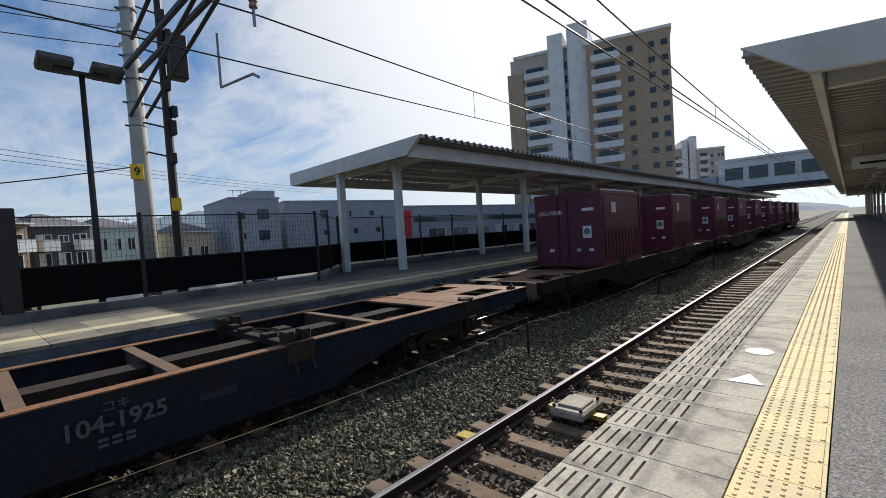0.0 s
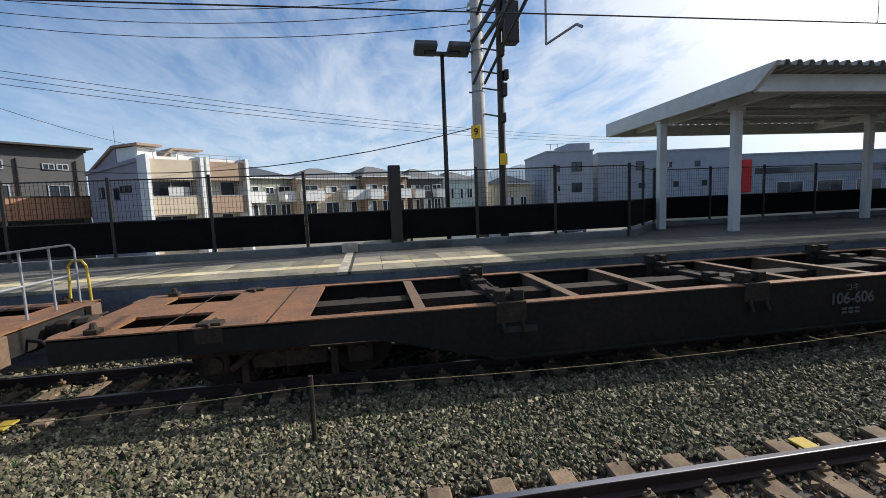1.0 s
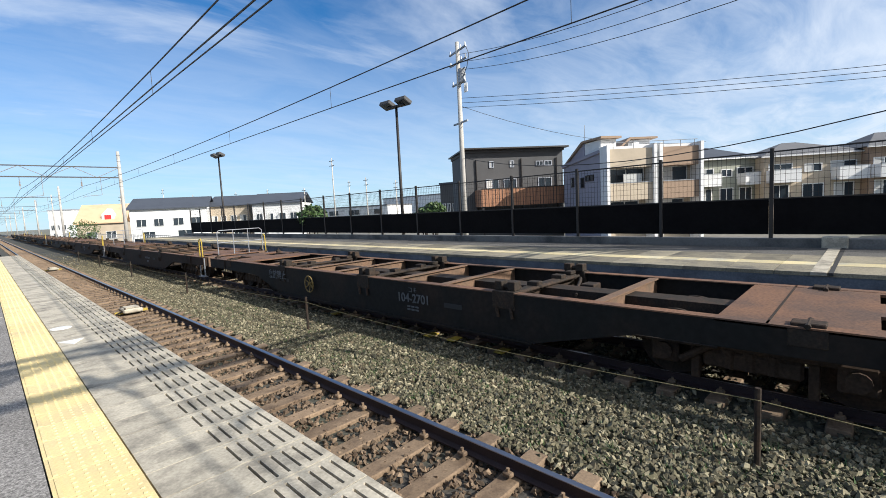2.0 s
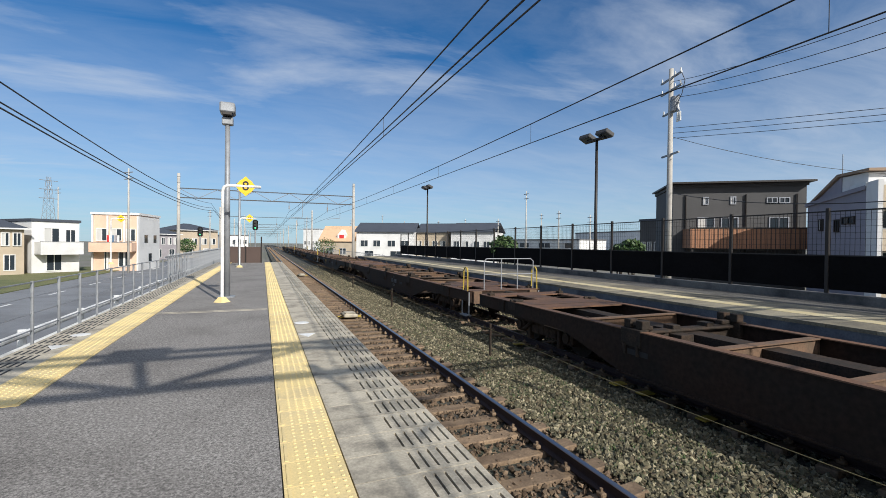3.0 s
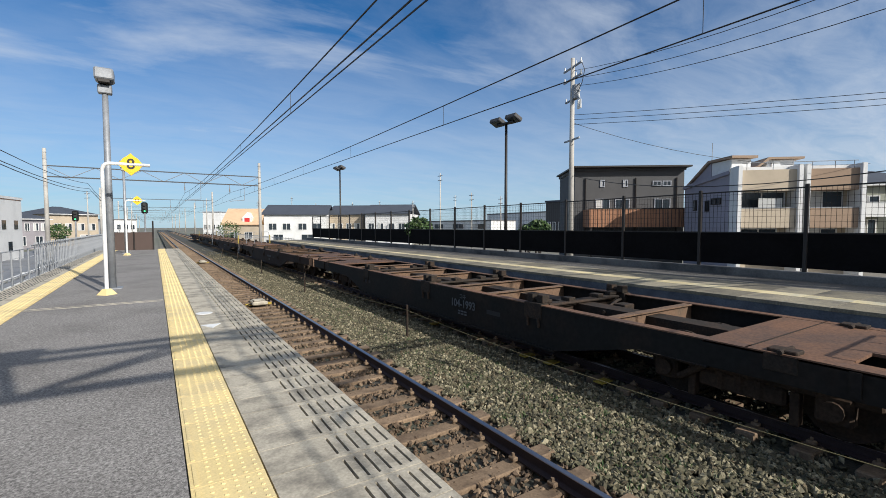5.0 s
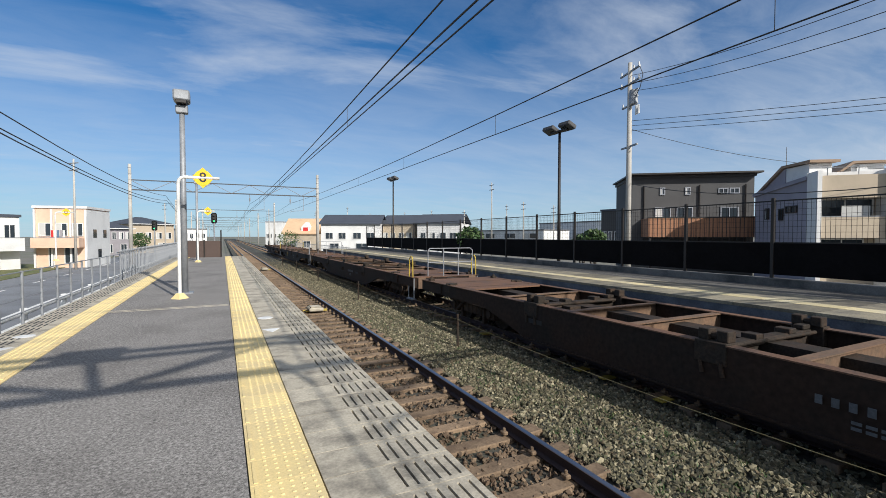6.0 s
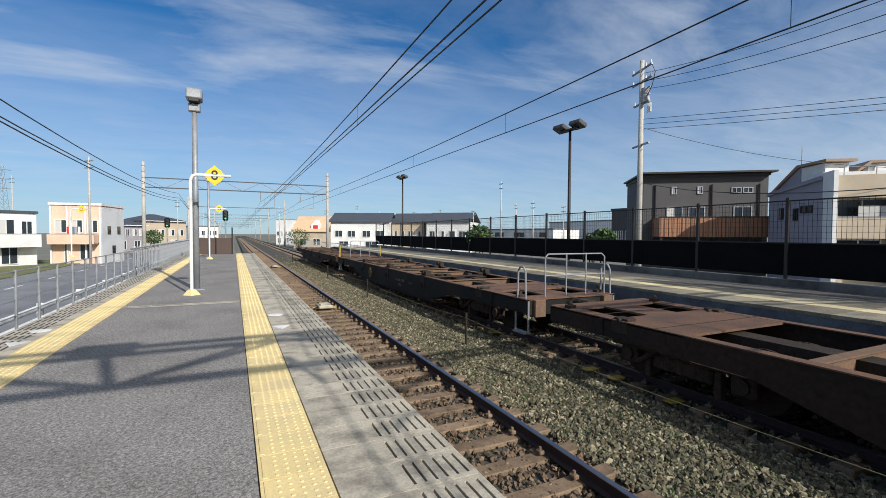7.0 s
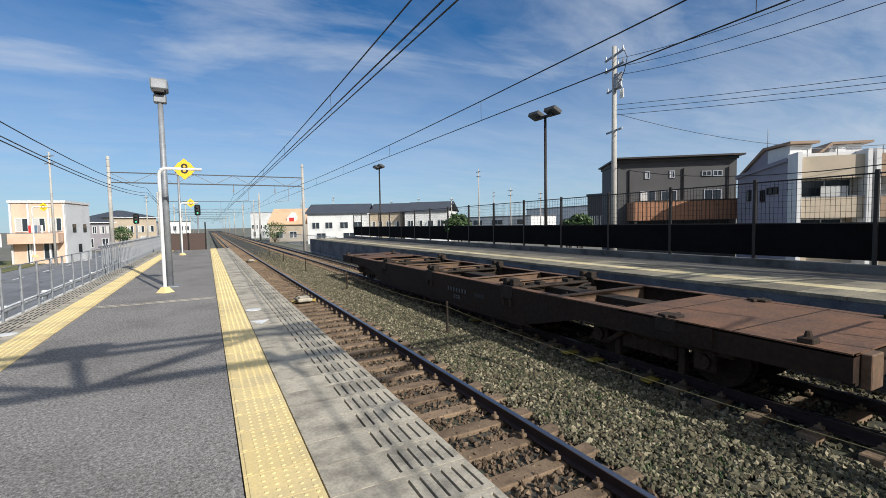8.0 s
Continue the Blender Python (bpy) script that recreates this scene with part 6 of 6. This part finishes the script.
part("edge_run", box(EDGE2 - 2.45, EDGE2, 31, 140, TOP2 - 0.06, TOP2 + 0.003), M["concrete"], platform2)

drain = thing("drain_channel", (0, 0, 0), "pale concrete drain channel across the far platform", "drain")
part("channel", box(-13.0, EDGE2 + 0.02, -0.72, -0.52, TOP2 - 0.04, TOP2 + 0.012), M["concrete"], drain)
part("grate", box(-13.0, EDGE2 + 0.02, -0.50, -0.44, TOP2 - 0.04, TOP2 + 0.008), M["slot"], drain)
part("end_block", box(-13.38, -12.98, -0.85, -0.4, 0.1, 0.42, 0.02), M["concrete"], drain)
track = thing("sleepers", (0, 0, 0), "brown-stained concrete sleepers with rail clips", "sleeper", kind="structure")
sm = sleeper_mesh()
for c, y0, n in ((C1, -75, 235), (C2, -40, 130)):
    for k in range(n):
        share("sleeper", sm, track, (c, y0 + k * 0.585, RAIL_Z - 0.14))
verts, faces = [], []
for c, y0, y1 in ((C1, -260, -75), (C1, 62.5, 160), (C2, -260, -40), (C2, 36, 160)):
    y = y0
    while y < y1:
        k = len(verts)
        verts += [(c + sx, y + sy, RAIL_Z - 0.15 + sz) for sz in (-0.1, 0.0) for sx, sy in ((-1, -0.11), (1, -0.11), (1, 0.11), (-1, 0.11))]
        faces += [(k + 4, k + 5, k + 6, k + 7), (k, k + 1, k + 5, k + 4), (k + 2, k + 3, k + 7, k + 6)]
        y += 0.585
pieces("far_sleepers", verts, faces, M["sleeper"], "stuff", "", "", track)


def ballast(name, count, x0, x1, sx, spread, mat, seed, label, z_of, size):
    """Loose angular stones, thickest near the platform's middle."""
    rng = np.random.default_rng(seed)
    base = np.array([(1, 0, 0), (-1, 0, 0), (0, 1, 0), (0, -1, 0), (0, 0, 1), (0, 0, -1), (0.65, 0.65, 0.55), (-0.65, -0.6, 0.5)], float)
    tri = np.array([(0, 6, 4), (6, 2, 4), (2, 1, 4), (1, 7, 4), (7, 3, 4), (3, 0, 4), (2, 6, 5), (6, 0, 5), (1, 2, 5), (7, 1, 5), (3, 7, 5), (0, 3, 5)])
    y = np.clip(rng.normal(sx, spread, count), -60, 60)
    x = rng.uniform(x0, x1, count)
    s = size * rng.uniform(0.6, 1.5, count)
    v = np.repeat(base[None], count, 0) * rng.uniform(0.6, 1.25, (count, 8, 1)) * s[:, None, None]
    v *= rng.uniform(0.6, 1.2, (count, 1, 3))
    a = rng.uniform(0, 6.283, (count, 3))
    for ax in range(3):
        c_, s_ = np.cos(a[:, ax])[:, None], np.sin(a[:, ax])[:, None]
        i, j = (ax + 1) % 3, (ax + 2) % 3
        vi, vj = v[:, :, i].copy(), v[:, :, j].copy()
        v[:, :, i], v[:, :, j] = c_ * vi - s_ * vj, s_ * vi + c_ * vj
    z = z_of(x, y) + rng.uniform(-0.5, 0.6, count) * size
    v += np.stack([x, y, z], -1)[:, None]
    f = (tri[None] + 8 * np.arange(count)[:, None, None]).reshape(-1, 3)
    me = bpy.data.meshes.new(name)
    me.vertices.add(count * 8)
    me.vertices.foreach_set("co", v.reshape(-1))
    me.loops.add(len(f) * 3)
    me.loops.foreach_set("vertex_index", f.reshape(-1))
    me.polygons.add(len(f))
    me.polygons.foreach_set("loop_start", np.arange(len(f)) * 3)
    me.update(calc_edges=True)
    me.shade_flat()
    me.materials.append(mat)
    return tagged(new(name, me), label, "ballast", kind="stuff")


def mid_z(x, y):
    return BED_Z + 0.02 + 0.0 * x


ballast("ballast_stones", 95000, -6.0, -3.74, -3, 16, M["stone"], 1, "grey angular ballast stones between the tracks", mid_z, 0.031)
ballast("rusty_ballast", 26000, -3.9, -1.25, -3, 14, M["brownstone"], 2, "rust-brown ballast stones between the sleepers", lambda x, y: BED_Z - 0.012 + 0.0 * x, 0.032)
ballast("rusty_ballast", 16000, -8.7, -5.9, -3, 14, M["stone"], 3, "dusty ballast stones under the train", lambda x, y: BED_Z + 0.0 * x, 0.032)


def weeds(count, seed):
    """Small tufts of thin blades growing through the ballast."""
    rng = np.random.default_rng(seed)
    verts, faces = [], []
    for _ in range(count):
        cx, cy = rng.uniform(-5.5, -3.9), rng.choice([-13.0, -8.5, -5.2, -2.4, 0.6, 3.0]) + rng.normal(0, 1.5)
        for _ in range(rng.integers(8, 22)):
            a, l, w_ = rng.uniform(0, 6.283), rng.uniform(0.03, 0.09), rng.uniform(0.004, 0.009)
            d = np.array([math.cos(a), math.sin(a), rng.uniform(0.4, 1.6)])
            d /= np.linalg.norm(d)
            b = np.array([cx, cy, BED_Z + 0.02]) + np.array([*rng.normal(0, 0.05, 2), 0])
            side = np.array([-math.sin(a), math.cos(a), 0]) * w_
            k = len(verts)
            verts += [tuple(b - side), tuple(b + side), tuple(b + d * l)]
            faces.append((k, k + 1, k + 2))
    pieces("weeds", verts, faces, M["leaf"], "stuff", "small green weeds growing in the ballast", "weeds")


weeds(700, 7)
for y, x in ((-4.7, -6.2), (-5.9, -6.25), (-6.5, -6.2), (-10.0, -6.2), (-3.9, -8.0), (4.2, -3.62)):
    tagged(part("sleeper_marker", box(x - 0.14, x + 0.14, y - 0.09, y + 0.09, RAIL_Z - 0.14, RAIL_Z - 0.115, 0.005), M["yellow"]), "yellow painted marker plate on a sleeper", "marker", "sleeper markers")


def travelled(t):
    """How far the train has run after t seconds; it slows very slightly."""
    return 26.84 * t - 0.026 * t * t


def motions():
    for ob, y in TRAIN:
        x, z = ob.location.x, ob.location.z
        walk(ob, [(t / 2, pose(x, y + travelled(t / 2), z)) for t in range(17)])


motions()
